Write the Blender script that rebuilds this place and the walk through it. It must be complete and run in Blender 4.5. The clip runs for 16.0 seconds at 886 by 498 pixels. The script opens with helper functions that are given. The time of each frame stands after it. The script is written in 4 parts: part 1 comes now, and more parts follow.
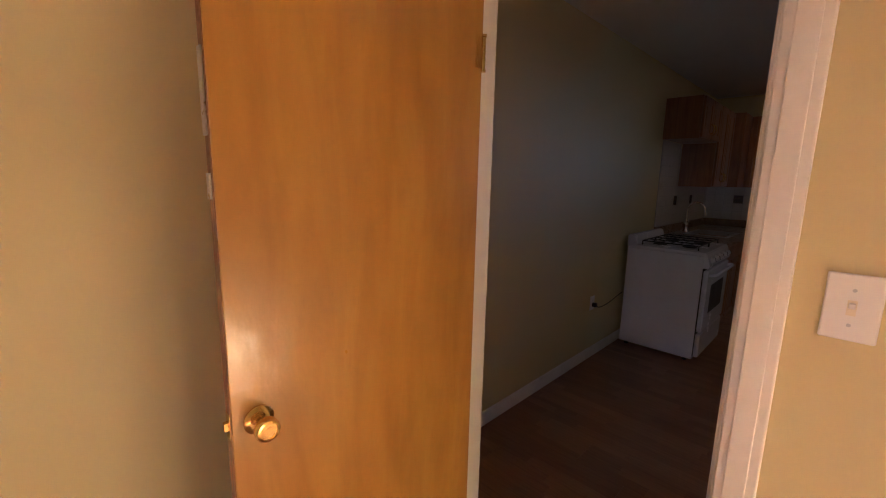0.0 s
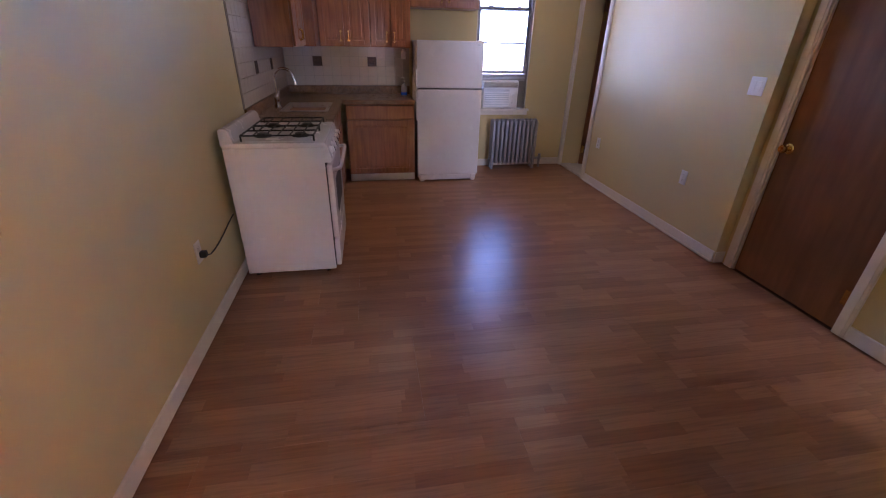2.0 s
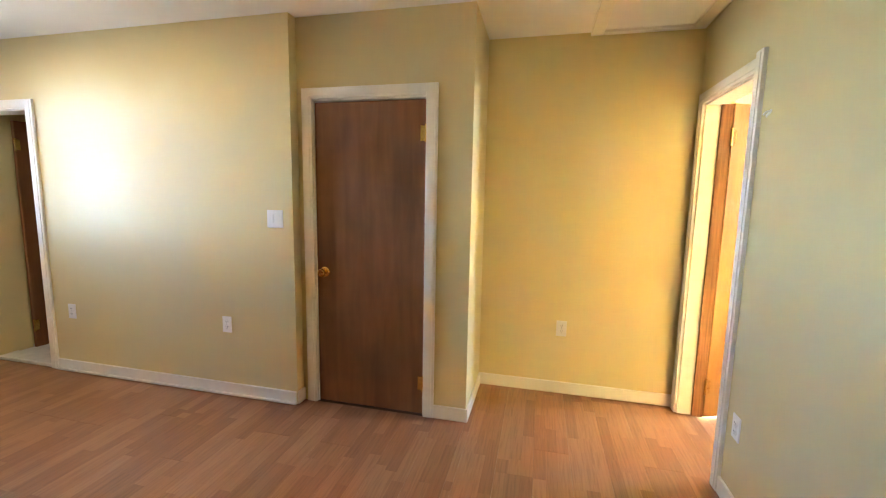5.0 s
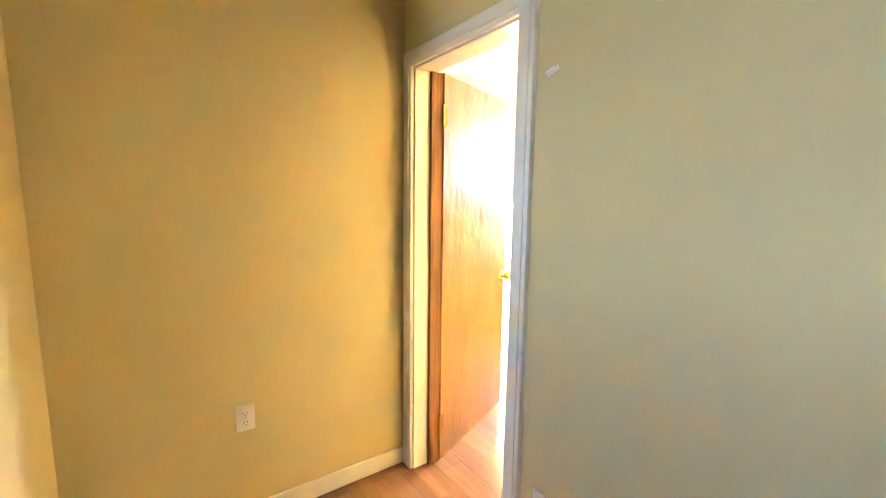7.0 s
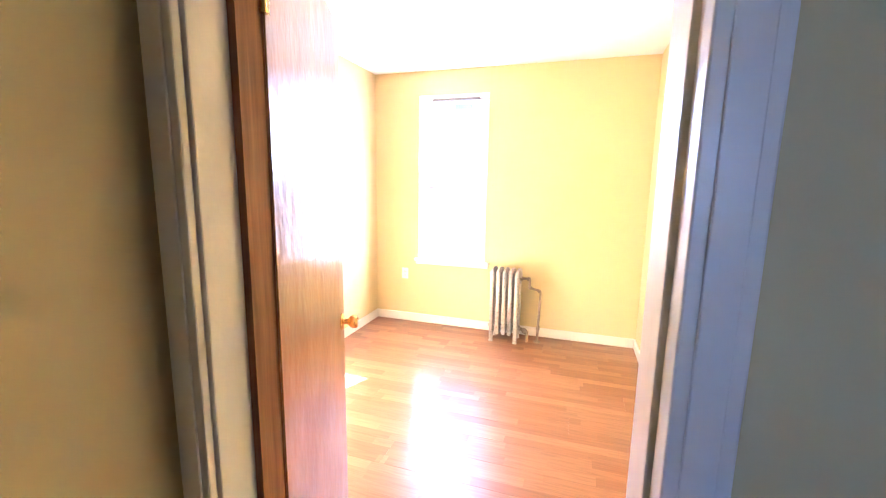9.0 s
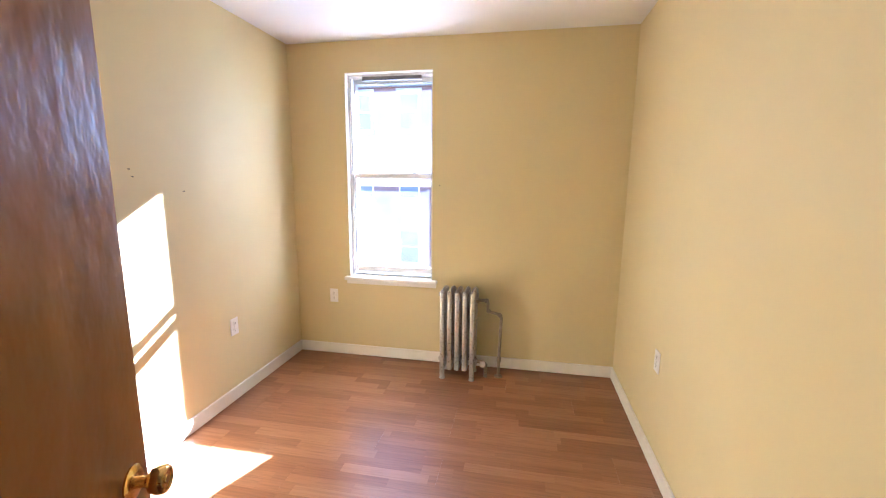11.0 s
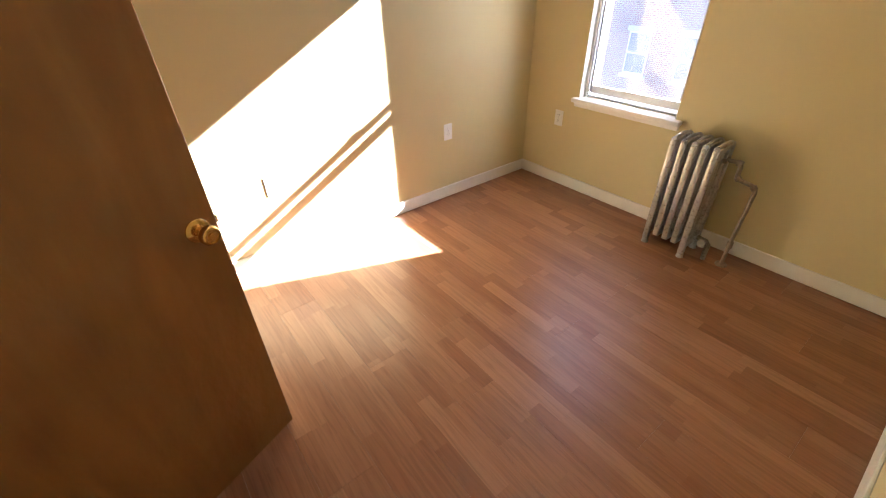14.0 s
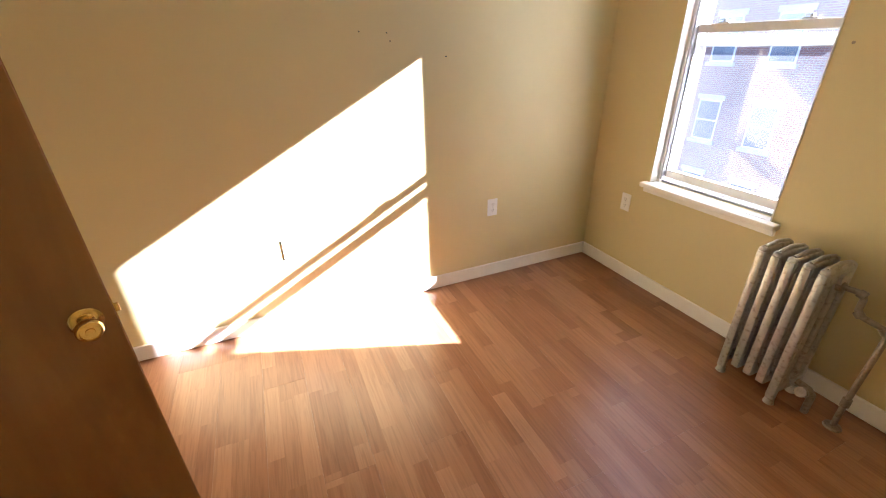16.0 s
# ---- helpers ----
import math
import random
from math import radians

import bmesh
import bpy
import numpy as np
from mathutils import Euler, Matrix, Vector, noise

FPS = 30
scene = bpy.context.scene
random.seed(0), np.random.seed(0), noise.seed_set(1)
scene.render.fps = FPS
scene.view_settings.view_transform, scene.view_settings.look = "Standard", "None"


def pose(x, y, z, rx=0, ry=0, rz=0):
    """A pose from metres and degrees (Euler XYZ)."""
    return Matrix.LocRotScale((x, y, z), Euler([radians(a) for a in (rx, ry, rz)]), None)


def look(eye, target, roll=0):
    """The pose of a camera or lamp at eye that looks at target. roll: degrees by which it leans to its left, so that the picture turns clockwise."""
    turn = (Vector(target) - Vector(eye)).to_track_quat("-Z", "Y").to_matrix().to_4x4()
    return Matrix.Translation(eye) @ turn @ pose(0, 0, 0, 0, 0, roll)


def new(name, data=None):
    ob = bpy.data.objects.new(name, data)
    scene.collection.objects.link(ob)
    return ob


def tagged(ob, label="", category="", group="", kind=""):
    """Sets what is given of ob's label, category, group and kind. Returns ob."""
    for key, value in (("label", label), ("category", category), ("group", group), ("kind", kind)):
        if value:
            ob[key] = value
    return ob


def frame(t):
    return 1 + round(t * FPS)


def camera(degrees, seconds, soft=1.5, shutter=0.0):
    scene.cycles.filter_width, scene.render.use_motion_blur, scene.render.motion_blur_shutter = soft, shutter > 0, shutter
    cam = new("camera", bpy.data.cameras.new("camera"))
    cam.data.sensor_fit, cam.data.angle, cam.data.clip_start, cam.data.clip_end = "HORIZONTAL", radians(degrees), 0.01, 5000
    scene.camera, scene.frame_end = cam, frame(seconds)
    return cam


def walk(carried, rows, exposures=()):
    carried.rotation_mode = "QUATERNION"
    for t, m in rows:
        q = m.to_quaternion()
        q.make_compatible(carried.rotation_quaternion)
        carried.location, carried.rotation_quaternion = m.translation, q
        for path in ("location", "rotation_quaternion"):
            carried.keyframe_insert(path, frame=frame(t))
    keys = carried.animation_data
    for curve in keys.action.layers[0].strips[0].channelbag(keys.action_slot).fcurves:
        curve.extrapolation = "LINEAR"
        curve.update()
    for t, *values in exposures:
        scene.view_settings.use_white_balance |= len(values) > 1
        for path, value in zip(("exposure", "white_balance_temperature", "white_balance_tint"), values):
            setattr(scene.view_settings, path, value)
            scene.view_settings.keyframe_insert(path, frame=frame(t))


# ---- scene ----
cam = camera(94.4, 16.0, soft=1.15)
PATH = [
    (0, (1.385, -0.956, 1.45), (0.004, 0.449, 1.109), 1.2),
    (0.5, (1.214, -0.631, 1.442), (0.239, 1.084, 1.108), 1.7),
    (1, (1.055, -0.388, 1.45), (0.471, 1.475, 1.013), 1.5),
    (1.5, (0.91, -0.145, 1.48), (0.826, 1.72, 0.762), 1.6),
    (2, (0.928, 0.106, 1.48), (1.24, 1.864, 0.579), 1.3),
    (2.5, (0.962, 0.294, 1.474), (1.587, 1.949, 0.542), 1.0),
    (3, (0.926, 0.485, 1.482), (1.936, 1.988, 0.632), 1.2),
    (3.5, (0.864, 0.656, 1.498), (2.254, 1.971, 0.916), 1.3),
    (4, (0.863, 0.751, 1.492), (2.483, 1.883, 1.185), 1.2),
    (4.5, (0.931, 0.832, 1.437), (2.713, 1.701, 1.17), 1.2),
    (5, (1.117, 0.954, 1.423), (3.048, 1.41, 1.171), 1.1),
    (7.5, (2.671, 1.032, 1.44), (4.06, -0.381, 1.152), 0.8),
    (8, (3.0, 0.878, 1.45), (4.134, -0.738, 1.136), 0.9),
    (8.5, (3.245, 0.727, 1.43), (4.116, -1.05, 1.127), 0.9),
    (9, (3.425, 0.53, 1.455), (4.033, -1.346, 1.138), 0.9),
    (9.5, (3.555, 0.325, 1.485), (3.975, -1.601, 1.158), 0.9),
    (10, (3.582, 0.14, 1.494), (3.924, -1.803, 1.162), 0.6),
    (12.5, (3.41, -0.725, 1.46), (4.207, -2.531, 1.138), -0.9),
    (13, (3.241, -0.79, 1.485), (4.425, -2.345, 1.062), -1.1),
    (13.5, (3.18, -0.789, 1.482), (4.55, -2.06, 0.768), -1.5),
    (14, (3.148, -0.769, 1.464), (4.471, -1.76, 0.339), -1.6),
    (14.5, (3.096, -0.771, 1.474), (4.438, -1.588, 0.237), -1.9),
    (15, (3.118, -0.825, 1.469), (4.511, -1.548, 0.229), -1.7),
    (15.5, (3.183, -1.006, 1.474), (4.633, -1.744, 0.31), -1.6),
    (16, (3.238, -1.263, 1.464), (4.886, -1.963, 0.572), -1.3),
]
# seconds, stops, kelvin, tint
EXPOSURES = [(0, 4.88, 5600, 29), (0.6, 5.1, 5500, 33), (1.0, 5.65, 5400, 35), (1.5, 6.35, 5700, 38), (2.0, 7.25, 5600, 40), (2.5, 7.75, 5500, 36),
             (3.5, 8.3, 5400, 20), (4.5, 8.55, 6100, 12), (5.0, 8.6, 6400, 12), (7.5, 8.1, 6600, 15), (8.3, 7.55, 5900, 21), (9.0, 6.85, 5100, 29),
             (10.0, 5.8, 4700, 24), (12.4, 4.6, 5300, 21), (16, 4.45, 5400, 19)]
SKY, SUN = 0.05, 5.0
KITCHEN_W, BEDROOM_W, LAMPS = 0.018, 0.24, 0.7
WALL = (0.65, 0.545, 0.285)
DOOR_DARK, DOOR_LIGHT = (0.44, 0.195, 0.022), (0.58, 0.29, 0.040)
FLOOR_DARK, FLOOR_MID, FLOOR_LIGHT = (0.255, 0.108, 0.046), (0.315, 0.145, 0.066), (0.372, 0.184, 0.088)
walk(cam, [(t, look(eye, target, roll)) for t, eye, target, roll in PATH], EXPOSURES)

# ---- world, sun, daylight ----
SUN_TO = Vector((0.358, 0.934, -0.512)).normalized()
world = bpy.data.worlds.new("sky")
scene.world = world
world.use_nodes = True
wn, wl = world.node_tree.nodes, world.node_tree.links
sky = wn.new("ShaderNodeTexSky")
sky.sky_type = "NISHITA"
sky.sun_disc = False
sky.sun_elevation = math.asin(-SUN_TO.z)
sky.dust_density, sky.air_density = 0.0, 0.3
sky.sun_rotation = math.atan2(-SUN_TO.x, -SUN_TO.y)
wn["Background"].inputs["Strength"].default_value = SKY
wl.new(sky.outputs["Color"], wn["Background"].inputs["Color"])

sun = new("sun", bpy.data.lights.new("sun", "SUN"))
sun.data.energy, sun.data.angle, sun.data.color = SUN, radians(0.5), (1.0, 0.97, 0.93)
sun.matrix_world = look((0, 0, 0), SUN_TO)


def window_light(name, eye, target, width, height, power, color, spread=math.pi):
    ob = new(name, bpy.data.lights.new(name, "AREA"))
    ob.data.shape, ob.data.size, ob.data.size_y = "RECTANGLE", width, height
    ob.data.energy, ob.data.color = power, color
    ob.data.spread = spread
    ob.matrix_world = look(eye, target)
    return ob


window_light("kitchen_daylight", (2.555, 5.535, 1.70), (2.555, 0, 1.70), 0.64, 1.15, KITCHEN_W, (0.64, 0.79, 1.0), radians(125))
window_light("bedroom_daylight", (4.605, -3.516, 1.90), (4.60, 0.0, 1.35), 0.62, 0.68, BEDROOM_W, (0.62, 0.80, 1.0), radians(115))


# ---- small tools ----
def box(bm, x0, x1, y0, y1, z0, z1, bevel=0.0, seg=2):
    vs = [bm.verts.new((x, y, z)) for x in (x0, x1) for y in (y0, y1) for z in (z0, z1)]
    fs = [bm.faces.new([vs[i] for i in q]) for q in
          ((0, 1, 3, 2), (4, 6, 7, 5), (0, 4, 5, 1), (2, 3, 7, 6), (0, 2, 6, 4), (1, 5, 7, 3))]
    if bevel:
        edges = list({e for f in fs for e in f.edges})
        bmesh.ops.bevel(bm, geom=edges, offset=bevel, segments=seg, affect="EDGES", profile=0.5)
    return bm


def cyl(bm, p0, p1, r0, r1=None, seg=16):
    p0, p1 = Vector(p0), Vector(p1)
    r1 = r0 if r1 is None else r1
    m = Matrix.Translation((p0 + p1) / 2) @ (p1 - p0).to_track_quat("Z", "Y").to_matrix().to_4x4()
    bmesh.ops.create_cone(bm, cap_ends=True, segments=seg, radius1=r0, radius2=r1, depth=(p1 - p0).length, matrix=m)
    return bm


def tube(bm, points, r, seg=10, rings=None):
    """A round bar along points, with mitred turns."""
    pts = [Vector(p) for p in points]
    loops, up = [], None
    for i, p in enumerate(pts):
        d = (pts[min(i + 1, len(pts) - 1)] - pts[max(i - 1, 0)]).normalized()
        if up is None:
            up = d.orthogonal().normalized()
        up = (up - d * up.dot(d)).normalized()
        side = d.cross(up)
        rr = r if rings is None else rings[i]
        loops.append([bm.verts.new(p + (up * math.cos(a) + side * math.sin(a)) * rr)
                      for a in (2 * math.pi * k / seg for k in range(seg))])
    for a, b in zip(loops, loops[1:]):
        for k in range(seg):
            bm.faces.new((a[k], a[(k + 1) % seg], b[(k + 1) % seg], b[k]))
    bm.faces.new(list(reversed(loops[0])))
    bm.faces.new(loops[-1])
    return bm


def arc(cx, cz, r, a0, a1, n, y=0.0):
    return [(cx + r * math.cos(a), y, cz + r * math.sin(a)) for a in (radians(a0 + (a1 - a0) * i / n) for i in range(n + 1))]


def lathe(bm, profile, seg=20, m=None):
    """Turns (radius, height) pairs about z."""
    m = m or Matrix.Identity(4)
    loops = [[bm.verts.new(m @ Vector((r * math.cos(2 * math.pi * k / seg), r * math.sin(2 * math.pi * k / seg), z)))
              for k in range(seg)] for r, z in profile]
    for a, b in zip(loops, loops[1:]):
        for k in range(seg):
            bm.faces.new((a[k], a[(k + 1) % seg], b[(k + 1) % seg], b[k]))
    bm.faces.new(list(reversed(loops[0])))
    bm.faces.new(loops[-1])
    return bm


def mesh_of(name, bm, material, smooth=False):
    bmesh.ops.recalc_face_normals(bm, faces=bm.faces)
    me = bpy.data.meshes.new(name)
    bm.to_mesh(me)
    bm.free()
    me.materials.append(material)
    if smooth:
        me.shade_smooth()
        me.set_sharp_from_angle(angle=radians(40))
    return me


def part(name, bm, material, parent=None, label="", smooth=False):
    ob = new(name, mesh_of(name, bm, material, smooth))
    if parent is not None:
        ob.parent = parent
    if label:
        ob["label"] = label
    return ob


def thing(name, label, category, m=None, group="", kind=""):
    ob = new(name)
    ob.empty_display_size = 0.1
    if m is not None:
        ob.matrix_world = m
    return tagged(ob, label, category, group, kind)


def B(*a, **k):
    return box(bmesh.new(), *a, **k)


# ---- materials ----
def material(name):
    m = bpy.data.materials.new(name)
    m.use_nodes = True
    n, l = m.node_tree.nodes, m.node_tree.links
    return m, n, l, n["Principled BSDF"]


def link_noise(n, l, scale, detail=4.0, stretch=None, obj_random=False):
    tc = n.new("ShaderNodeTexCoord")
    mp = n.new("ShaderNodeMapping")
    l.new(tc.outputs["Object"], mp.inputs["Vector"])
    if stretch:
        mp.inputs["Scale"].default_value = stretch
    if obj_random:
        oi = n.new("ShaderNodeObjectInfo")
        mul = n.new("ShaderNodeMath")
        mul.operation = "MULTIPLY"
        mul.inputs[1].default_value = 37.0
        l.new(oi.outputs["Random"], mul.inputs[0])
        cb = n.new("ShaderNodeCombineXYZ")
        for k in range(3):
            l.new(mul.outputs[0], cb.inputs[k])
        l.new(cb.outputs[0], mp.inputs["Location"])
    tx = n.new("ShaderNodeTexNoise")
    tx.inputs["Scale"].default_value = scale
    tx.inputs["Detail"].default_value = detail
    l.new(mp.outputs["Vector"], tx.inputs["Vector"])
    return tx


def ramp(n, l, source, stops):
    r = n.new("ShaderNodeValToRGB")
    e = r.color_ramp.elements
    while len(e) < len(stops):
        e.new(0.5)
    for el, (p, c) in zip(e, stops):
        el.position, el.color = p, (*c, 1)
    l.new(source, r.inputs[0])
    return r


def shade(c, k):
    return tuple(min(1.0, v * k) for v in c)


def mix(n, l, a, b, fac, mode="MIX"):
    x = n.new("ShaderNodeMix")
    x.data_type, x.blend_type = "RGBA", mode
    for sock, v in ((x.inputs[6], a), (x.inputs[7], b), (x.inputs[0], fac)):
        if isinstance(v, bpy.types.NodeSocket):
            l.new(v, sock)
        else:
            sock.default_value = (*v, 1) if isinstance(v, tuple) else v
    return x.outputs[2]


def painted(name, color, rough=0.5, big=1.3, fine=120.0, vary=0.06, bump=0.05, spec=0.5, metal=0.0, dirt=None, dirt_amount=0.0):
    m, n, l, b = material(name)
    t1 = link_noise(n, l, big, 5)
    r1 = ramp(n, l, t1.outputs[0], [(0.3, shade(color, 1 - vary)), (0.7, shade(color, 1 + vary))])
    col = r1.outputs[0]
    if dirt:
        t3 = link_noise(n, l, big * 6, 8)
        r3 = ramp(n, l, t3.outputs[0], [(0.52, (0, 0, 0)), (0.75, (dirt_amount,) * 3)])
        col = mix(n, l, col, dirt, r3.outputs[0])
    l.new(col, b.inputs["Base Color"])
    t2 = link_noise(n, l, fine, 3)
    bp = n.new("ShaderNodeBump")
    bp.inputs["Strength"].default_value = bump
    bp.inputs["Distance"].default_value = 0.01
    l.new(t2.outputs[0], bp.inputs["Height"])
    l.new(bp.outputs[0], b.inputs["Normal"])
    t4 = link_noise(n, l, big * 3, 4)
    mr = n.new("ShaderNodeMapRange")
    mr.inputs[3].default_value, mr.inputs[4].default_value = max(0.02, rough - 0.08), min(1, rough + 0.08)
    l.new(t4.outputs[0], mr.inputs[0])
    l.new(mr.outputs[0], b.inputs["Roughness"])
    b.inputs["Specular IOR Level"].default_value = spec
    b.inputs["Metallic"].default_value = metal
    return m


def wooden(name, dark, light, stretch=(6, 6, 0.5), rough=0.35, coat=0.0, bump=0.08, scale=6.0, vary=0.25, blotch=0.0, spec=0.5, ripple=0.0):
    """Grain runs along the axis that stretch squeezes least."""
    m, n, l, b = material(name)
    t1 = link_noise(n, l, scale, 8, stretch, True)
    t1.inputs["Distortion"].default_value = 0.5
    r1 = ramp(n, l, t1.outputs[0], [(0.28, dark), (0.72, light)])
    t2 = link_noise(n, l, 2.2, 5, None, True)
    r2 = ramp(n, l, t2.outputs[0], [(0.3, (1 - vary,) * 3), (0.7, (1.0,) * 3)])
    col = mix(n, l, r1.outputs[0], r2.outputs[0], 1.0, "MULTIPLY")
    if blotch:
        t3 = link_noise(n, l, 5.0, 3, (1, 1, 0.6), True)
        r3 = ramp(n, l, t3.outputs[0], [(0.35, (1.0,) * 3), (0.8, (1 - blotch,) * 3)])
        col = mix(n, l, col, r3.outputs[0], 1.0, "MULTIPLY")
    l.new(col, b.inputs["Base Color"])
    bp = n.new("ShaderNodeBump")
    bp.inputs["Strength"].default_value = bump
    bp.inputs["Distance"].default_value = 0.004
    l.new(t1.outputs[0], bp.inputs["Height"])
    top = bp.outputs[0]
    if ripple:
        # uneven varnish: slow waves along the grain
        t5 = link_noise(n, l, 11.0, 3, (1.5, 1.5, 0.8), True)
        b2 = n.new("ShaderNodeBump")
        b2.inputs["Strength"].default_value = ripple
        b2.inputs["Distance"].default_value = 0.02
        l.new(t5.outputs[0], b2.inputs["Height"])
        l.new(top, b2.inputs["Normal"])
        top = b2.outputs[0]
        l.new(top, b.inputs["Coat Normal"])
    l.new(top, b.inputs["Normal"])
    t4 = link_noise(n, l, 5.0, 5, None, True)
    mr = n.new("ShaderNodeMapRange")
    mr.inputs[3].default_value, mr.inputs[4].default_value = max(0.03, rough - 0.1), rough + 0.12
    l.new(t4.outputs[0], mr.inputs[0])
    l.new(mr.outputs[0], b.inputs["Roughness"])
    b.inputs["Coat Weight"].default_value = coat
    b.inputs["Coat Roughness"].default_value = 0.12
    b.inputs["Specular IOR Level"].default_value = spec
    return m


def laminate(name):
    """Three-strip oak laminate: strips 65 mm wide, printed on boards, with staggered ends."""
    m, n, l, b = material(name)

    def math_node(op, a, c=None):
        x = n.new("ShaderNodeMath")
        x.operation = op
        for i, v in enumerate((a, c)):
            if v is None:
                continue
            if isinstance(v, (int, float)):
                x.inputs[i].default_value = v
            else:
                l.new(v, x.inputs[i])
        return x.outputs[0]

    tc = n.new("ShaderNodeTexCoord")
    sp = n.new("ShaderNodeSeparateXYZ")
    l.new(tc.outputs["Object"], sp.inputs[0])
    rnd = math_node("MULTIPLY", n.new("ShaderNodeObjectInfo").outputs["Random"], 91.7)
    strip = math_node("FLOOR", math_node("DIVIDE", sp.outputs[1], 0.065))
    c1 = n.new("ShaderNodeCombineXYZ")
    l.new(rnd, c1.inputs[0])
    l.new(strip, c1.inputs[1])
    w1 = n.new("ShaderNodeTexWhiteNoise")
    l.new(c1.outputs[0], w1.inputs["Vector"])
    along = math_node("DIVIDE", math_node("ADD", sp.outputs[0], math_node("MULTIPLY", w1.outputs[0], 0.9)), 0.46)
    seg = math_node("FLOOR", along)
    c2 = n.new("ShaderNodeCombineXYZ")
    l.new(rnd, c2.inputs[0])
    l.new(strip, c2.inputs[1])
    l.new(seg, c2.inputs[2])
    w2 = n.new("ShaderNodeTexWhiteNoise")
    l.new(c2.outputs[0], w2.inputs["Vector"])
    base = ramp(n, l, w2.outputs[0], [(0.0, FLOOR_DARK), (0.5, FLOOR_MID), (1.0, FLOOR_LIGHT)])
    # grain that shifts from strip to strip
    va = n.new("ShaderNodeVectorMath")
    va.operation = "MULTIPLY_ADD"
    l.new(tc.outputs["Object"], va.inputs[0])
    va.inputs[1].default_value = (3.0, 55.0, 1.0)
    l.new(w2.outputs[1], va.inputs[2])
    vs = n.new("ShaderNodeVectorMath")
    vs.operation = "MULTIPLY_ADD"
    l.new(w2.outputs[1], vs.inputs[0])
    vs.inputs[1].default_value = (40, 40, 40)
    l.new(va.outputs[0], vs.inputs[2])
    g = n.new("ShaderNodeTexNoise")
    g.inputs["Scale"].default_value = 1.6
    g.inputs["Detail"].default_value = 7
    g.inputs["Distortion"].default_value = 0.8
    l.new(vs.outputs[0], g.inputs["Vector"])
    gr = ramp(n, l, g.outputs[0], [(0.30, (0.78, 0.75, 0.72)), (0.55, (1.0, 1.0, 1.0)), (0.8, (1.08, 1.06, 1.03))])
    col = mix(n, l, base.outputs[0], gr.outputs[0], 1.0, "MULTIPLY")
    l.new(col, b.inputs["Base Color"])
    sm = link_noise(n, l, 2.5, 6)
    mr = n.new("ShaderNodeMapRange")
    mr.inputs[3].default_value, mr.inputs[4].default_value = 0.24, 0.36
    l.new(sm.outputs[0], mr.inputs[0])
    l.new(mr.outputs[0], b.inputs["Roughness"])
    bp = n.new("ShaderNodeBump")
    bp.inputs["Strength"].default_value = 0.06
    bp.inputs["Distance"].default_value = 0.003
    l.new(g.outputs[0], bp.inputs["Height"])
    l.new(bp.outputs[0], b.inputs["Normal"])
    return m


def frosted(name, tint, haze):
    m, n, l, b = material(name)
    b.inputs["Base Color"].default_value = (*tint, 1)
    b.inputs["Roughness"].default_value = haze
    b.inputs["Transmission Weight"].default_value = 1.0
    b.inputs["IOR"].default_value = 1.45
    return m


def pane_glass(name, film=(0.0, 0.0)):
    """Thin flat glass: clear straight through, a mirror at grazing angles, with a pale streaky film put in as sun haze.
    """
    m, n, l, b = material(name)
    n.remove(b)
    clear = n.new("ShaderNodeBsdfTransparent")
    clear.inputs["Color"].default_value = (0.985, 0.99, 0.988, 1)
    gloss = n.new("ShaderNodeBsdfGlossy")
    gloss.inputs["Roughness"].default_value = 0.01
    fr = n.new("ShaderNodeFresnel")
    fr.inputs["IOR"].default_value = 1.45
    mx = n.new("ShaderNodeMixShader")
    l.new(fr.outputs[0], mx.inputs[0])
    l.new(clear.outputs[0], mx.inputs[1])
    l.new(gloss.outputs[0], mx.inputs[2])
    out = mx.outputs[0]
    if film[1]:
        tr = n.new("ShaderNodeBsdfTranslucent")
        tr.inputs["Color"].default_value = (0.86, 0.89, 0.97, 1)
        t1 = link_noise(n, l, 3.0, 6, (1, 1, 0.4))
        t1.inputs["Distortion"].default_value = 1.5
        mr = n.new("ShaderNodeMapRange")
        mr.inputs[1].default_value, mr.inputs[2].default_value = 0.3, 0.75
        mr.inputs[3].default_value, mr.inputs[4].default_value = film
        l.new(t1.outputs[0], mr.inputs[0])
        m2 = n.new("ShaderNodeMixShader")
        l.new(mr.outputs[0], m2.inputs[0])
        l.new(out, m2.inputs[1])
        l.new(tr.outputs[0], m2.inputs[2])
        out = m2.outputs[0]
    l.new(out, n["Material Output"].inputs["Surface"])
    return m


def glowing(name, color, strength):
    m, n, l, b = material(name)
    b.inputs["Base Color"].default_value = (0.8, 0.8, 0.8, 1)
    b.inputs["Emission Color"].default_value = (*color, 1)
    b.inputs["Emission Strength"].default_value = strength
    return m


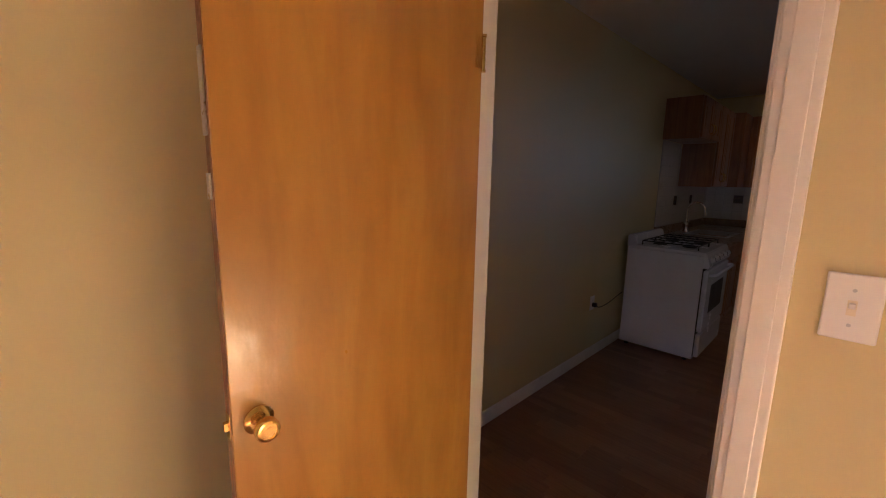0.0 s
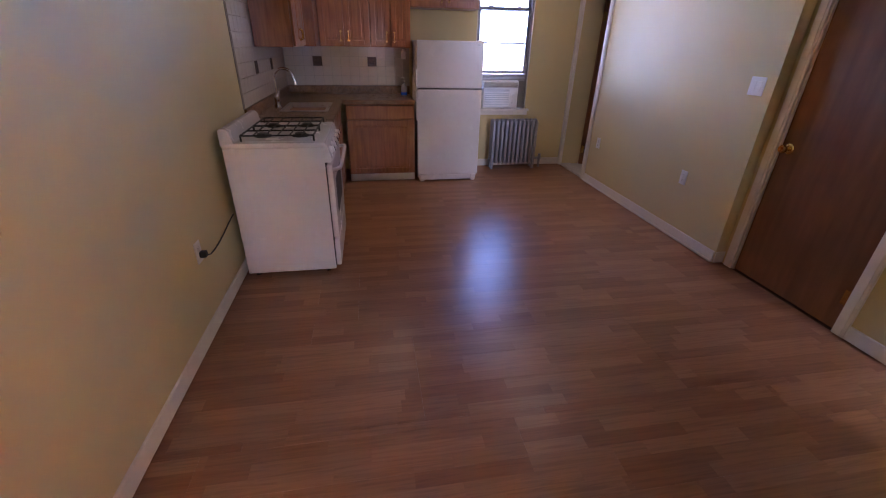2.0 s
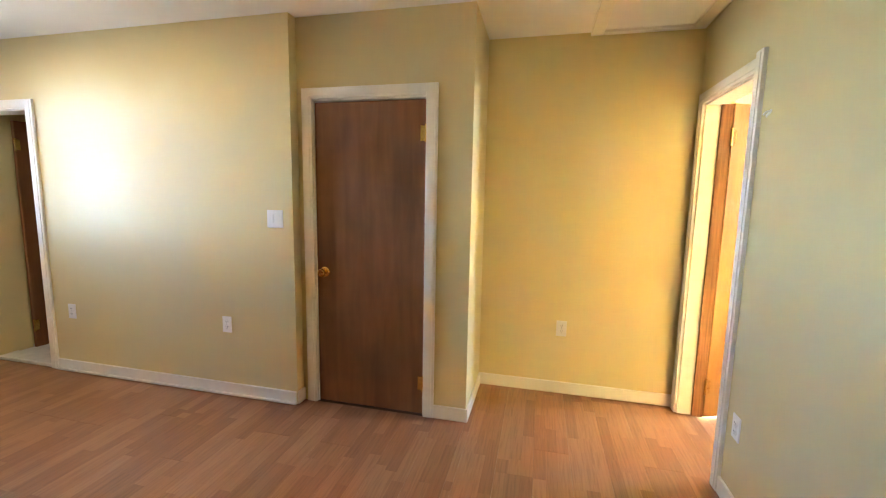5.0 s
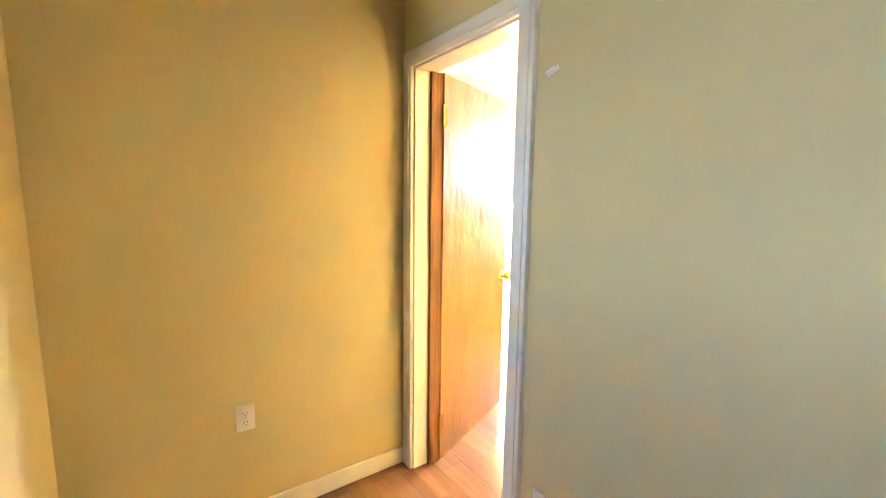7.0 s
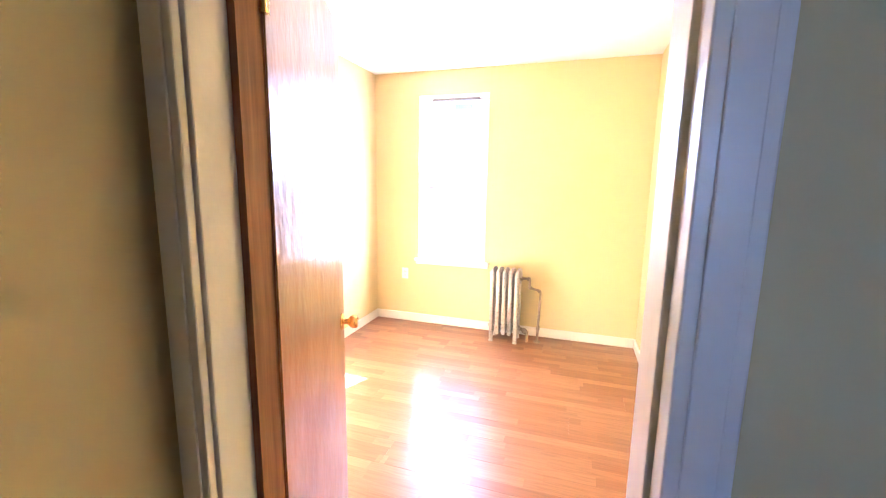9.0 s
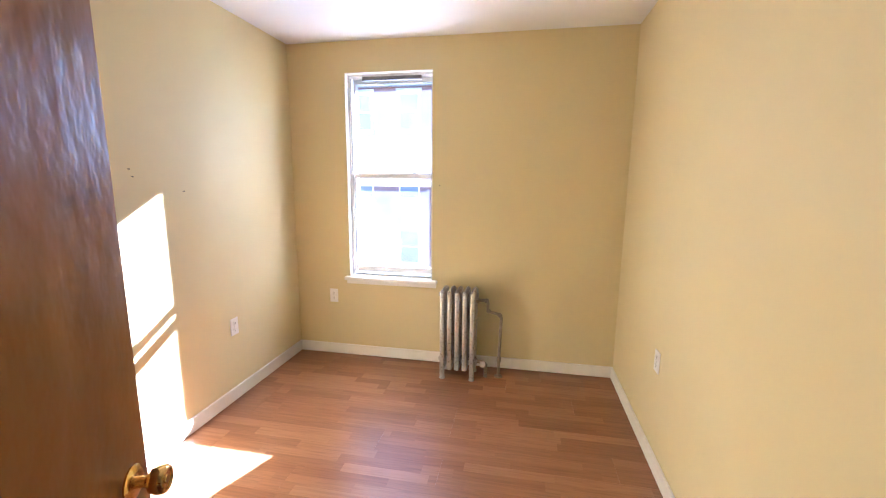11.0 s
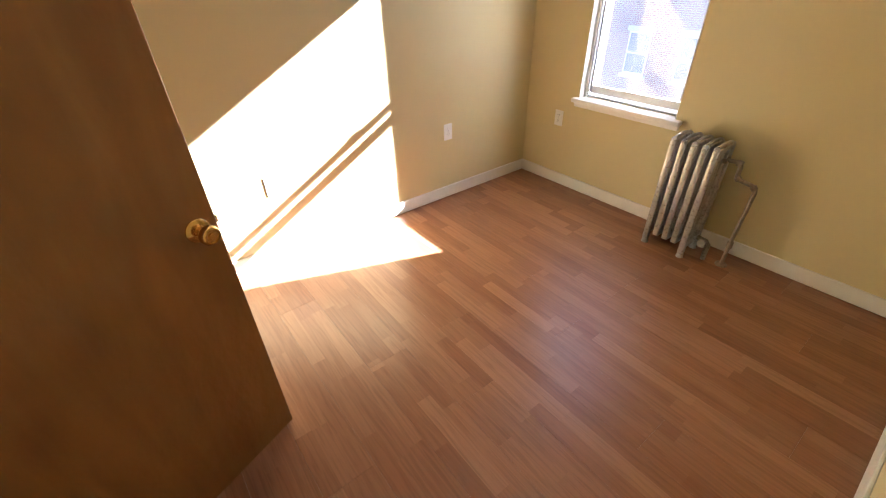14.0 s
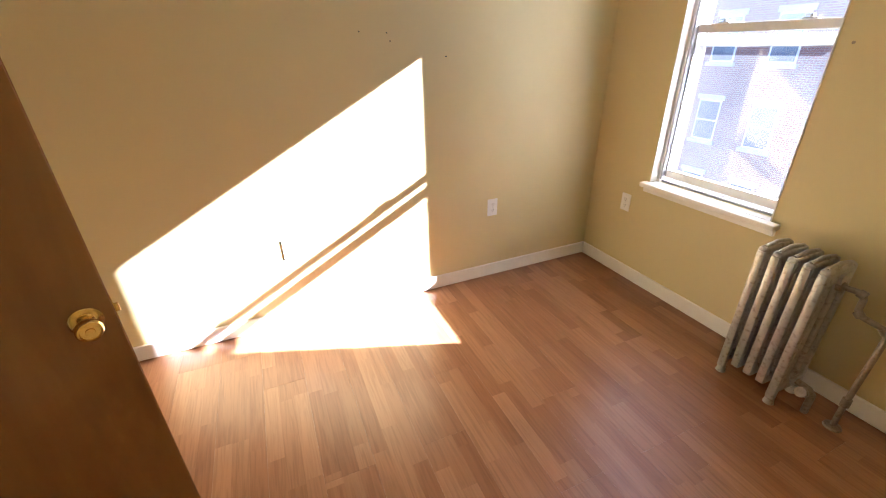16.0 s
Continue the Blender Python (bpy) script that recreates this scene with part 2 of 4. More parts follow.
def brickwork(name, c1, c2, mortar):
    m, n, l, b = material(name)
    tc = n.new("ShaderNodeTexCoord")
    sp = n.new("ShaderNodeSeparateXYZ")
    l.new(tc.outputs["Object"], sp.inputs[0])
    cb = n.new("ShaderNodeCombineXYZ")
    ad = n.new("ShaderNodeMath")
    l.new(sp.outputs[0], ad.inputs[0])
    l.new(sp.outputs[1], ad.inputs[1])
    l.new(ad.outputs[0], cb.inputs[0])
    l.new(sp.outputs[2], cb.inputs[1])
    br = n.new("ShaderNodeTexBrick")
    br.inputs["Scale"].default_value = 1.0
    br.inputs["Brick Width"].default_value, br.inputs["Row Height"].default_value = 0.21, 0.075
    br.inputs["Mortar Size"].default_value = 0.008
    for k, c in (("Color1", c1), ("Color2", c2), ("Mortar", mortar)):
        br.inputs[k].default_value = (*c, 1)
    l.new(cb.outputs[0], br.inputs["Vector"])
    t = link_noise(n, l, 0.6, 6)
    r = ramp(n, l, t.outputs[0], [(0.3, (0.75,) * 3), (0.7, (1.0,) * 3)])
    l.new(mix(n, l, br.outputs[0], r.outputs[0], 1.0, "MULTIPLY"), b.inputs["Base Color"])
    b.inputs["Roughness"].default_value = 0.9
    return m


M_WALL = painted("wall_paint", WALL, 0.48, 0.8, 160, 0.025, 0.03, 0.15, dirt=shade(WALL, 0.78), dirt_amount=0.06)
M_CEIL = painted("ceiling_paint", (0.80, 0.78, 0.74), 0.7, 0.9, 140, 0.03, 0.05)
M_TRIM = painted("trim_paint", (0.80, 0.76, 0.68), 0.32, 3.0, 60, 0.05, 0.05, dirt=(0.50, 0.42, 0.31), dirt_amount=0.10)
M_WHITE = painted("white_plastic", (0.82, 0.80, 0.76), 0.35, 8, 200, 0.02, 0.01)
M_IVORY = painted("ivory_plastic", (0.78, 0.70, 0.52), 0.35, 8, 200, 0.02, 0.01)
M_ENAMEL = painted("white_enamel", (0.82, 0.80, 0.80), 0.25, 3, 300, 0.02, 0.015, dirt=(0.5, 0.44, 0.36), dirt_amount=0.10)
M_DARK = painted("dark_slot", (0.025, 0.022, 0.02), 0.6, 5, 80, 0.1, 0.02)
M_IRON = painted("cast_iron_grate", (0.03, 0.03, 0.032), 0.55, 20, 150, 0.2, 0.2)
M_ALU = painted("aluminium", (0.50, 0.50, 0.50), 0.38, 6, 150, 0.08, 0.03, metal=0.85)
M_ALUDARK = painted("grey_window_metal", (0.22, 0.21, 0.20), 0.5, 6, 120, 0.15, 0.05, metal=0.5)
M_SASH = painted("white_sash", (0.74, 0.72, 0.68), 0.4, 4, 90, 0.05, 0.04, dirt=(0.4, 0.36, 0.3), dirt_amount=0.3)
M_CHROME = painted("chrome", (0.82, 0.82, 0.84), 0.10, 8, 200, 0.02, 0.0, metal=1.0)
M_STEEL = painted("brushed_steel", (0.55, 0.55, 0.56), 0.3, 10, 200, 0.05, 0.02, metal=1.0)
M_BRASS = painted("polished_brass", (0.80, 0.55, 0.18), 0.16, 12, 150, 0.10, 0.01, metal=1.0, dirt=(0.30, 0.17, 0.05), dirt_amount=0.5)
M_SILVER = painted("silver_radiator_paint", (0.46, 0.43, 0.39), 0.42, 9, 70, 0.12, 0.12, metal=0.55, dirt=(0.16, 0.11, 0.07), dirt_amount=0.7)
M_GREYRAD = painted("grey_radiator_paint", (0.40, 0.41, 0.44), 0.45, 9, 70, 0.06, 0.10, metal=0.25, dirt=(0.24, 0.23, 0.22), dirt_amount=0.25)
M_PIPE = painted("worn_pipe", (0.34, 0.28, 0.21), 0.5, 18, 90, 0.25, 0.15, metal=0.6, dirt=(0.16, 0.09, 0.05), dirt_amount=0.7)
M_DOOR = wooden("lacquered_lauan", DOOR_DARK, DOOR_LIGHT, (5, 5, 0.8), 0.32, 0.6, 0.06, 2.6, 0.2, 0.12, 0.5, 0.12)
M_DOOR2 = wooden("brown_lacquered_lauan", (0.265, 0.108, 0.019), (0.375, 0.168, 0.034), (4, 4, 0.5), 0.34, 0.35, 0.03, 2.4, 0.25, 0.1, 0.4, 0.2)
M_CLOSET = wooden("brown_lauan", (0.21, 0.078, 0.023), (0.31, 0.125, 0.040), (5, 5, 0.5), 0.38, 0.05, 0.03, 3.0, 0.3, 0.25)
M_EDGE = wooden("raw_door_edge", (0.20, 0.07, 0.02), (0.38, 0.16, 0.05), (12, 12, 0.5), 0.5, 0.0, 0.1, 8.0)
M_CAB = wooden("cherry_cabinet", (0.26, 0.088, 0.022), (0.45, 0.175, 0.052), (7, 7, 0.55), 0.32, 0.3, 0.05, 6.0, 0.35)
M_COUNTER = painted("brown_laminate_top", (0.20, 0.115, 0.05), 0.28, 30, 200, 0.35, 0.02, dirt=(0.06, 0.035, 0.018), dirt_amount=0.5)
M_TILE = painted("ceramic_tile", (0.62, 0.56, 0.48), 0.18, 7, 120, 0.06, 0.02)
M_ACCENT = painted("accent_tile", (0.13, 0.085, 0.055), 0.25, 40, 120, 0.5, 0.1)
M_GROUT = painted("grout", (0.42, 0.38, 0.33), 0.8, 20, 200, 0.1, 0.1)
M_FLOOR = laminate("oak_laminate")
M_UNDER = painted("floor_underlay", (0.10, 0.055, 0.03), 0.8, 5, 60)
M_GLASS = pane_glass("window_glass")
# the pale film imitates the whitish glare over the street view
M_HAZY = pane_glass("hazy_window_glass", (0.007, 0.015))
M_FROST = frosted("frosted_shade", (0.98, 0.96, 0.92), 0.5)
M_LAMP = glowing("lamp_face", (1.0, 0.82, 0.55), LAMPS)
M_BRONZE = painted("bronze", (0.10, 0.065, 0.04), 0.35, 10, 100, 0.2, 0.02, metal=0.8)
M_RUBBER = painted("black_rubber", (0.02, 0.02, 0.02), 0.6, 10, 100)
M_BLUE = painted("blue_liquid", (0.02, 0.12, 0.75), 0.2, 10, 100)
M_BOTTLE = painted("grey_bottle", (0.30, 0.31, 0.34), 0.2, 10, 100)
M_STONE = painted("marble_saddle", (0.62, 0.60, 0.56), 0.35, 9, 100, 0.15, 0.02)
M_BRICK = brickwork("red_brick", (0.30, 0.13, 0.09), (0.23, 0.10, 0.075), (0.33, 0.29, 0.25))
M_BRICK2 = brickwork("tan_brick", (0.42, 0.34, 0.25), (0.36, 0.28, 0.2), (0.4, 0.37, 0.32))
M_STUCCO = painted("pale_stone", (0.55, 0.52, 0.47), 0.8, 2, 40, 0.1, 0.1)
M_ASPHALT = painted("asphalt", (0.05, 0.05, 0.052), 0.85, 2, 60, 0.2, 0.2)
M_FARGLASS = painted("far_window_glass", (0.10, 0.12, 0.15), 0.08, 2, 10, 0.2, 0.0)

# ---- structure ----
H = 2.515          # ceiling
KX, KY = 3.466, 5.40   # kitchen: right wall, far wall
SX = 3.545          # closet front
AX = 4.122         # alcove wall
HW = 0.035         # hall wall west of the bedroom door
AY = 1.36          # closet side towards the alcove
BX0, BX1, BY = 2.848, 5.430, -3.37   # bedroom: right wall, left wall, window wall


def wall_along_x(name, x0, x1, y0, y1, opening=None, z1=H, z0=0.0):
    bm = bmesh.new()
    if opening is None:
        box(bm, x0, x1, y0, y1, z0, z1)
    else:
        a, b, c, d = opening
        box(bm, x0, a, y0, y1, z0, z1)
        box(bm, b, x1, y0, y1, z0, z1)
        box(bm, a, b, y0, y1, d, z1)
        if c > z0:
            box(bm, a, b, y0, y1, z0, c)
    return tagged(part(name, bm, M_WALL), "tan painted plaster wall with a slight sheen", "wall", kind="structure")


def wall_along_y(name, x0, x1, y0, y1, opening=None):
    bm = bmesh.new()
    if opening is None:
        box(bm, x0, x1, y0, y1, 0, H)
    else:
        a, b, c, d = opening
        box(bm, x0, x1, y0, a, 0, H)
        box(bm, x0, x1, b, y1, 0, H)
        box(bm, x0, x1, a, b, d, H)
    return tagged(part(name, bm, M_WALL), "tan painted plaster wall with a slight sheen", "wall", kind="structure")


ENTRY = (0.50, 1.265, 0.0, 2.03)
BEDDOOR = (3.31, 4.04, 0.0, 2.025)
CLOSET = (1.635, 2.40, 0.0, 2.02)
BATH = (4.70, 5.335, 0.0, 2.015)
KWIN = (2.212, 2.895, 0.735, 2.295)
BWIN = (4.258, 4.953, 0.69, 2.285)
FWIN = (1.10, 1.80, 0.69, 2.285)

wall_along_y("wall_west", -0.15, 0.0, -3.52, KY + 0.15)
wall_along_x("wall_entry", 0.0, 2.0, 0.0, 0.15, ENTRY)
wall_along_x("wall_hall", BEDDOOR[0] - 0.06, BX1 + 0.15, -0.12, 0.0, BEDDOOR)
wall_along_x("wall_hall_west", 2.0, BEDDOOR[0] - 0.06, -0.12, HW)
wall_along_y("wall_alcove", AX, AX + 0.12, 0.0, AY + 0.1)
wall_along_x("wall_closet_side", SX + 0.1, AX, AY, AY + 0.1)
wall_along_y("wall_closet_front", SX, SX + 0.1, AY, 2.505, CLOSET)
wall_along_y("wall_kitchen_east", KX, KX + 0.13, 2.505, KY, BATH)
wall_along_x("wall_kitchen_north", 0.0, 5.2, KY, KY + 0.15, KWIN)
wall_along_y("wall_closet_back", AX, AX + 0.12, AY + 0.1, 2.6)
# unseen wall, added to keep sky light from leaking round the closet door
wall_along_x("wall_closet_end", SX + 0.101, AX, 2.51, 2.6)
wall_along_x("wall_bath_south", KX + 0.13, 5.2, 4.3, 4.4)
wall_along_y("wall_bath_east", 5.1, 5.2, 4.4, KY)
wall_along_x("wall_bath_return", KX + 0.151, KX + 0.25, 5.325, KY)
wall_along_y("wall_divider", BX0 - 0.15, BX0, -3.52, -0.12)
wall_along_y("wall_bedroom_east", BX1, BX1 + 0.15, -3.52, -0.12)
wall_along_x("wall_bedroom_south", BX0, BX1, BY - 0.15, BY, BWIN)
wall_along_x("wall_front_room_south", 0.0, BX0 - 0.15, BY - 0.15, BY, FWIN)

ceiling = part("ceiling", B(-0.15, 5.6, -3.52, KY + 0.15, H, H + 0.2), M_CEIL)
tagged(ceiling, "flat ceiling in matt off-white paint", "ceiling", kind="structure")


def baseboard_x(x0, x1, y, side, h=0.092, shoe=False):
    """On a wall that runs along x; side: +1 where the room lies on the +y side."""
    bm = bmesh.new()
    t = 0.014
    a, b = sorted((y, y + side * t))
    box(bm, x0, x1, a, b, 0.004, h, 0.004, 2)
    if shoe:
        a, b = sorted((y + side * t, y + side * (t + 0.012)))
        box(bm, x0, x1, a, b, 0.004, 0.022, 0.005, 2)
    tagged(part("baseboard", bm, M_TRIM), "cream painted wooden baseboard along the wall", "baseboard", kind="structure")


def baseboard_y(y0, y1, x, side, h=0.092, shoe=False):
    bm = bmesh.new()
    t = 0.014
    a, b = sorted((x, x + side * t))
    box(bm, a, b, y0, y1, 0.004, h, 0.004, 2)
    if shoe:
        a, b = sorted((x + side * t, x + side * (t + 0.012)))
        box(bm, a, b, y0, y1, 0.004, 0.022, 0.005, 2)
    tagged(part("baseboard", bm, M_TRIM), "cream painted wooden baseboard along the wall", "baseboard", kind="structure")


CW = 0.065    # casing width
baseboard_y(0.15, KY, 0.0, 1)
baseboard_x(0.0, ENTRY[0] - CW, 0.15, 1)
baseboard_x(ENTRY[1] + CW, 2.0, 0.15, 1)
baseboard_y(HW, 0.15, 2.0, 1)
baseboard_x(2.0, BEDDOOR[0] - CW, HW, 1)
baseboard_y(0.0, AY, AX, -1)
baseboard_x(SX, AX - 0.014, AY, -1)
baseboard_y(AY - 0.014, CLOSET[0] - CW, SX, -1)
baseboard_y(2.505, BATH[0] - CW, KX, -1, shoe=True)
baseboard_x(KX, SX, 2.505, -1)
baseboard_x(0.63, KX, KY, -1)
baseboard_y(-3.37, -0.12, BX1, -1)
baseboard_y(-3.37, -0.12, BX0, 1)
baseboard_x(BX0 + 0.014, BX1 - 0.014, BY, 1)
baseboard_x(BX0 + 0.014, BEDDOOR[0] - CW, -0.12, -1)
baseboard_x(BEDDOOR[1] + CW, BX1 - 0.014, -0.12, -1)
baseboard_y(-3.37, 0.0, 0.0, 1)
baseboard_x(ENTRY[1] + CW, 2.0, 0.0, -1)


def casing(axis, a, b, top, face, side, depth, label, low=0.0):
    """Boards round a doorway: axis 'x' for a wall along x. face: the room face, side: the way it looks, depth: the wall."""
    t = 0.018

    def put(bm, u0, u1, v0, v1, z0, z1, bevel=0.003):
        v0, v1 = sorted((v0, v1))
        if axis == "x":
            box(bm, u0, u1, v0, v1, z0, z1, bevel)
        else:
            box(bm, v0, v1, u0, u1, z0, z1, bevel)

    root = thing("door_casing", label, "door casing", kind="structure")
    for k, (f, s) in enumerate(((face, side), (face - side * depth, -side))):
        for u0, u1 in ((a - CW, a + 0.004), (b - 0.004, b + CW)):
            bm = bmesh.new()
            up = low if (k == 0 and u0 < a) else 0.0
            put(bm, u0, u1, f, f + s * (t + up), 0.004, top + CW)
            mid = (u0 + u1) / 2
            put(bm, mid - 0.018, mid + 0.018, f + s * (t + up), f + s * (t + up + 0.005), 0.01, top + CW - 0.012, 0.002)
            part("side_board", bm, M_TRIM, root)
        bm = bmesh.new()
        put(bm, a + 0.004, b - 0.004, f, f + s * t, top - 0.004, top + CW)
        put(bm, a - 0.02, b + 0.02, f + s * t, f + s * (t + 0.005), top + 0.014, top + 0.05, 0.002)
        part("head_board", bm, M_TRIM, root)
    lo, hi = sorted((face, face - side * depth))
    for u0, u1 in ((a - 0.001, a + 0.012), (b - 0.012, b + 0.001)):
        bm = bmesh.new()
        put(bm, u0, u1, lo + 0.001, hi - 0.001, 0.004, top)
        part("jamb", bm, M_TRIM, root)
    bm = bmesh.new()
    put(bm, a + 0.012, b - 0.012, lo + 0.001, hi - 0.001, top - 0.012, top + 0.001)
    part("jamb", bm, M_TRIM, root)
    return root


entry_casing = casing("x", ENTRY[0], ENTRY[1], ENTRY[3], 0.0, -1, 0.15, "cream painted casing round the entry doorway")
part("painted_return", B(ENTRY[1] - 0.0135, ENTRY[1] - 0.012, 0.074, 0.149, 0.005, ENTRY[3] - 0.013), M_WALL, entry_casing, "tan painted inner half of the jamb")
part("door_stop", B(ENTRY[1] - 0.024, ENTRY[1] - 0.012, 0.060, 0.074, 0.005, ENTRY[3] - 0.013, 0.003), M_TRIM, entry_casing)
bed_casing = casing("x", BEDDOOR[0], BEDDOOR[1], BEDDOOR[3], 0.0, 1, 0.12, "cream painted casing round the bedroom doorway", low=0.035)
# added dark strip: shuts the bright hinge gap and stands for its shade
part("hinge_batten", B(BEDDOOR[1] - 0.030, BEDDOOR[1] - 0.0125, -0.148, -0.085, 0.006, BEDDOOR[3] - 0.014), M_EDGE, bed_casing, "dark strip added in place of the shaded gap behind the hinges")
casing("y", CLOSET[0], CLOSET[1], CLOSET[3], SX, -1, 0.1, "cream painted casing round the closet door")
bath_casing = casing("y", BATH[0], BATH[1], BATH[3], KX, -1, 0.13, "cream painted casing round the bathroom doorway")
part("painted_return", B(KX + 0.012, KX + 0.149, BATH[1] - 0.0145, BATH[1] - 0.0125, 0.03, BATH[3] - 0.013), M_WALL, bath_casing, "tan painted jamb")


def knob(parent, x, y, z, side, name="knob"):
    """A brass knob whose spindle runs along y, on the face at y."""
    m = Matrix.Translation((x, y, z)) @ Matrix.Rotation(radians(-90 * side), 4, "X")
    k = part(name, lathe(bmesh.new(), [(0.011, 0.004), (0.011, 0.024), (0.014, 0.028), (0.022, 0.034), (0.026, 0.044),
                                       (0.026, 0.056), (0.023, 0.061), (0.019, 0.062), (0.018, 0.059), (0.009, 0.059), (0.008, 0.061)], 28, m),
             M_BRASS, parent, "polished brass door knob", True)
    part("rosette", lathe(bmesh.new(), [(0.033, 0.0), (0.033, 0.003), (0.028, 0.007), (0.018, 0.009), (0.012, 0.009)], 28, m), M_BRASS, k, "", True)


def hinge(parent, x, y, z, name="hinge"):
    bm = bmesh.new()
    cyl(bm, (x, y, z - 0.045), (x, y, z + 0.045), 0.0065, seg=12)
    cyl(bm, (x, y, z - 0.053), (x, y, z - 0.046), 0.0085, seg=12)
    cyl(bm, (x, y, z + 0.046), (x, y, z + 0.053), 0.0085, seg=12)
    for k in (-0.018, 0.018):
        cyl(bm, (x, y, z + k - 0.001), (x, y, z + k + 0.001), 0.0075, seg=12)
    box(bm, x + 0.0, x + 0.034, y - 0.0035, y + 0.0, z - 0.045, z + 0.045)
    part(name, bm, M_BRASS, parent, "brass butt hinge", True)


def door(name, label, mat, width, height, m, knob_sides=(1, -1), thick=0.035, hinge_y=0.0, scuffs=False, plate=None):
    """Hung on its local z axis, the leaf from x=0 to width, its faces at y=0 and y=-thick."""
    root = thing(name, label, "door", m, kind="structure")
    leaf = part("leaf", B(0.003, width, -thick, 0, 0.012, height, 0.0015, 1), mat, root)
    part("edge_band", B(width - 0.0005, width + 0.0015, -thick + 0.003, -0.003, 0.02, height - 0.005), M_EDGE, leaf)
    part("hinge_edge_band", B(0.0005, 0.004, -thick + 0.003, -0.003, 0.02, height - 0.005), M_EDGE, leaf)
    for s in knob_sides:
        knob(root, width - 0.055, 0.0 if s > 0 else -thick, 0.915, s)
    part("latch_plate", B(width + 0.0015, width + 0.003, -thick / 2 - 0.012, -thick / 2 + 0.012, 0.885, 0.945), M_BRASS, root)
    part("latch_bolt", B(width + 0.002, width + 0.012, -thick / 2 - 0.006, -thick / 2 + 0.006, 0.905, 0.925, 0.002), M_BRASS, root)
    for z in (0.22, height - 0.2):
        hinge(root, -0.002, hinge_y, z)
    return root


# entry door: hung on the west jamb, standing open into the front room
d1 = door("door_1", "open orange-brown lacquered wooden door with a brass knob", M_DOOR, 0.755, 2.02,
          pose(0.542, 0.055, 0, 0, 0, -92), hinge_y=0.0)
for z, h in ((1.40, 0.05), (1.52, 0.16)):
    part("bolt_plate", B(0.757, 0.761, -0.028, -0.008, z, z + h, 0.001), M_STEEL, d1, "worn steel bolt plate")
# bedroom door: hung on the east jamb, standing open into the bedroom
door("door_2", "open honey-brown lacquered wooden door with brass knobs", M_DOOR2, 0.768, 2.015,
     pose(4.004, -0.150, 0, 0, 0, -68) @ Matrix.Diagonal((1, -1, 1, 1)), hinge_y=0.0)
# closet door: shut
door("door_3", "shut dark brown flat wooden closet door", M_CLOSET, 0.737, 2.0,
     pose(SX + 0.008, CLOSET[0] + 0.014, 0, 0, 0, 90), knob_sides=(1,), hinge_y=0.004)
# bathroom door: hung at the back of the reveal, open against the far wall
door("door_4", "dark brown wooden bathroom door standing open", M_CLOSET, 0.60, 1.99,
     pose(KX + 0.255, 5.322, 0, 0, 0, -2), knob_sides=(-1,), hinge_y=-0.036)
tagged(part("threshold", B(KX, KX + 0.13, BATH[0] + 0.012, BATH[1] - 0.012, 0.0, 0.028, 0.006), M_STONE),
       "pale marble saddle in the bathroom doorway", "threshold", kind="structure")


# ---- windows ----
def sash(root, name, x0, x1, y, z0, z1, mat, stile=0.038, rail_lo=0.045, rail_hi=0.035, thick=0.03, glass=None):
    bm = bmesh.new()
    box(bm, x0, x0 + stile, y, y + thick, z0, z1, 0.003)
    box(bm, x1 - stile, x1, y, y + thick, z0, z1, 0.003)
    box(bm, x0 + stile, x1 - stile, y, y + thick, z0, z0 + rail_lo, 0.003)
    box(bm, x0 + stile, x1 - stile, y, y + thick, z1 - rail_hi, z1, 0.003)
    s = part(name, bm, mat, root)
    p = part("pane", B(x0 + stile - 0.004, x1 - stile + 0.004, y + thick / 2 - 0.002, y + thick / 2 + 0.002, z0 + rail_lo - 0.004, z1 - rail_hi + 0.004), glass or M_GLASS, s)
    p.visible_shadow = False
    return s


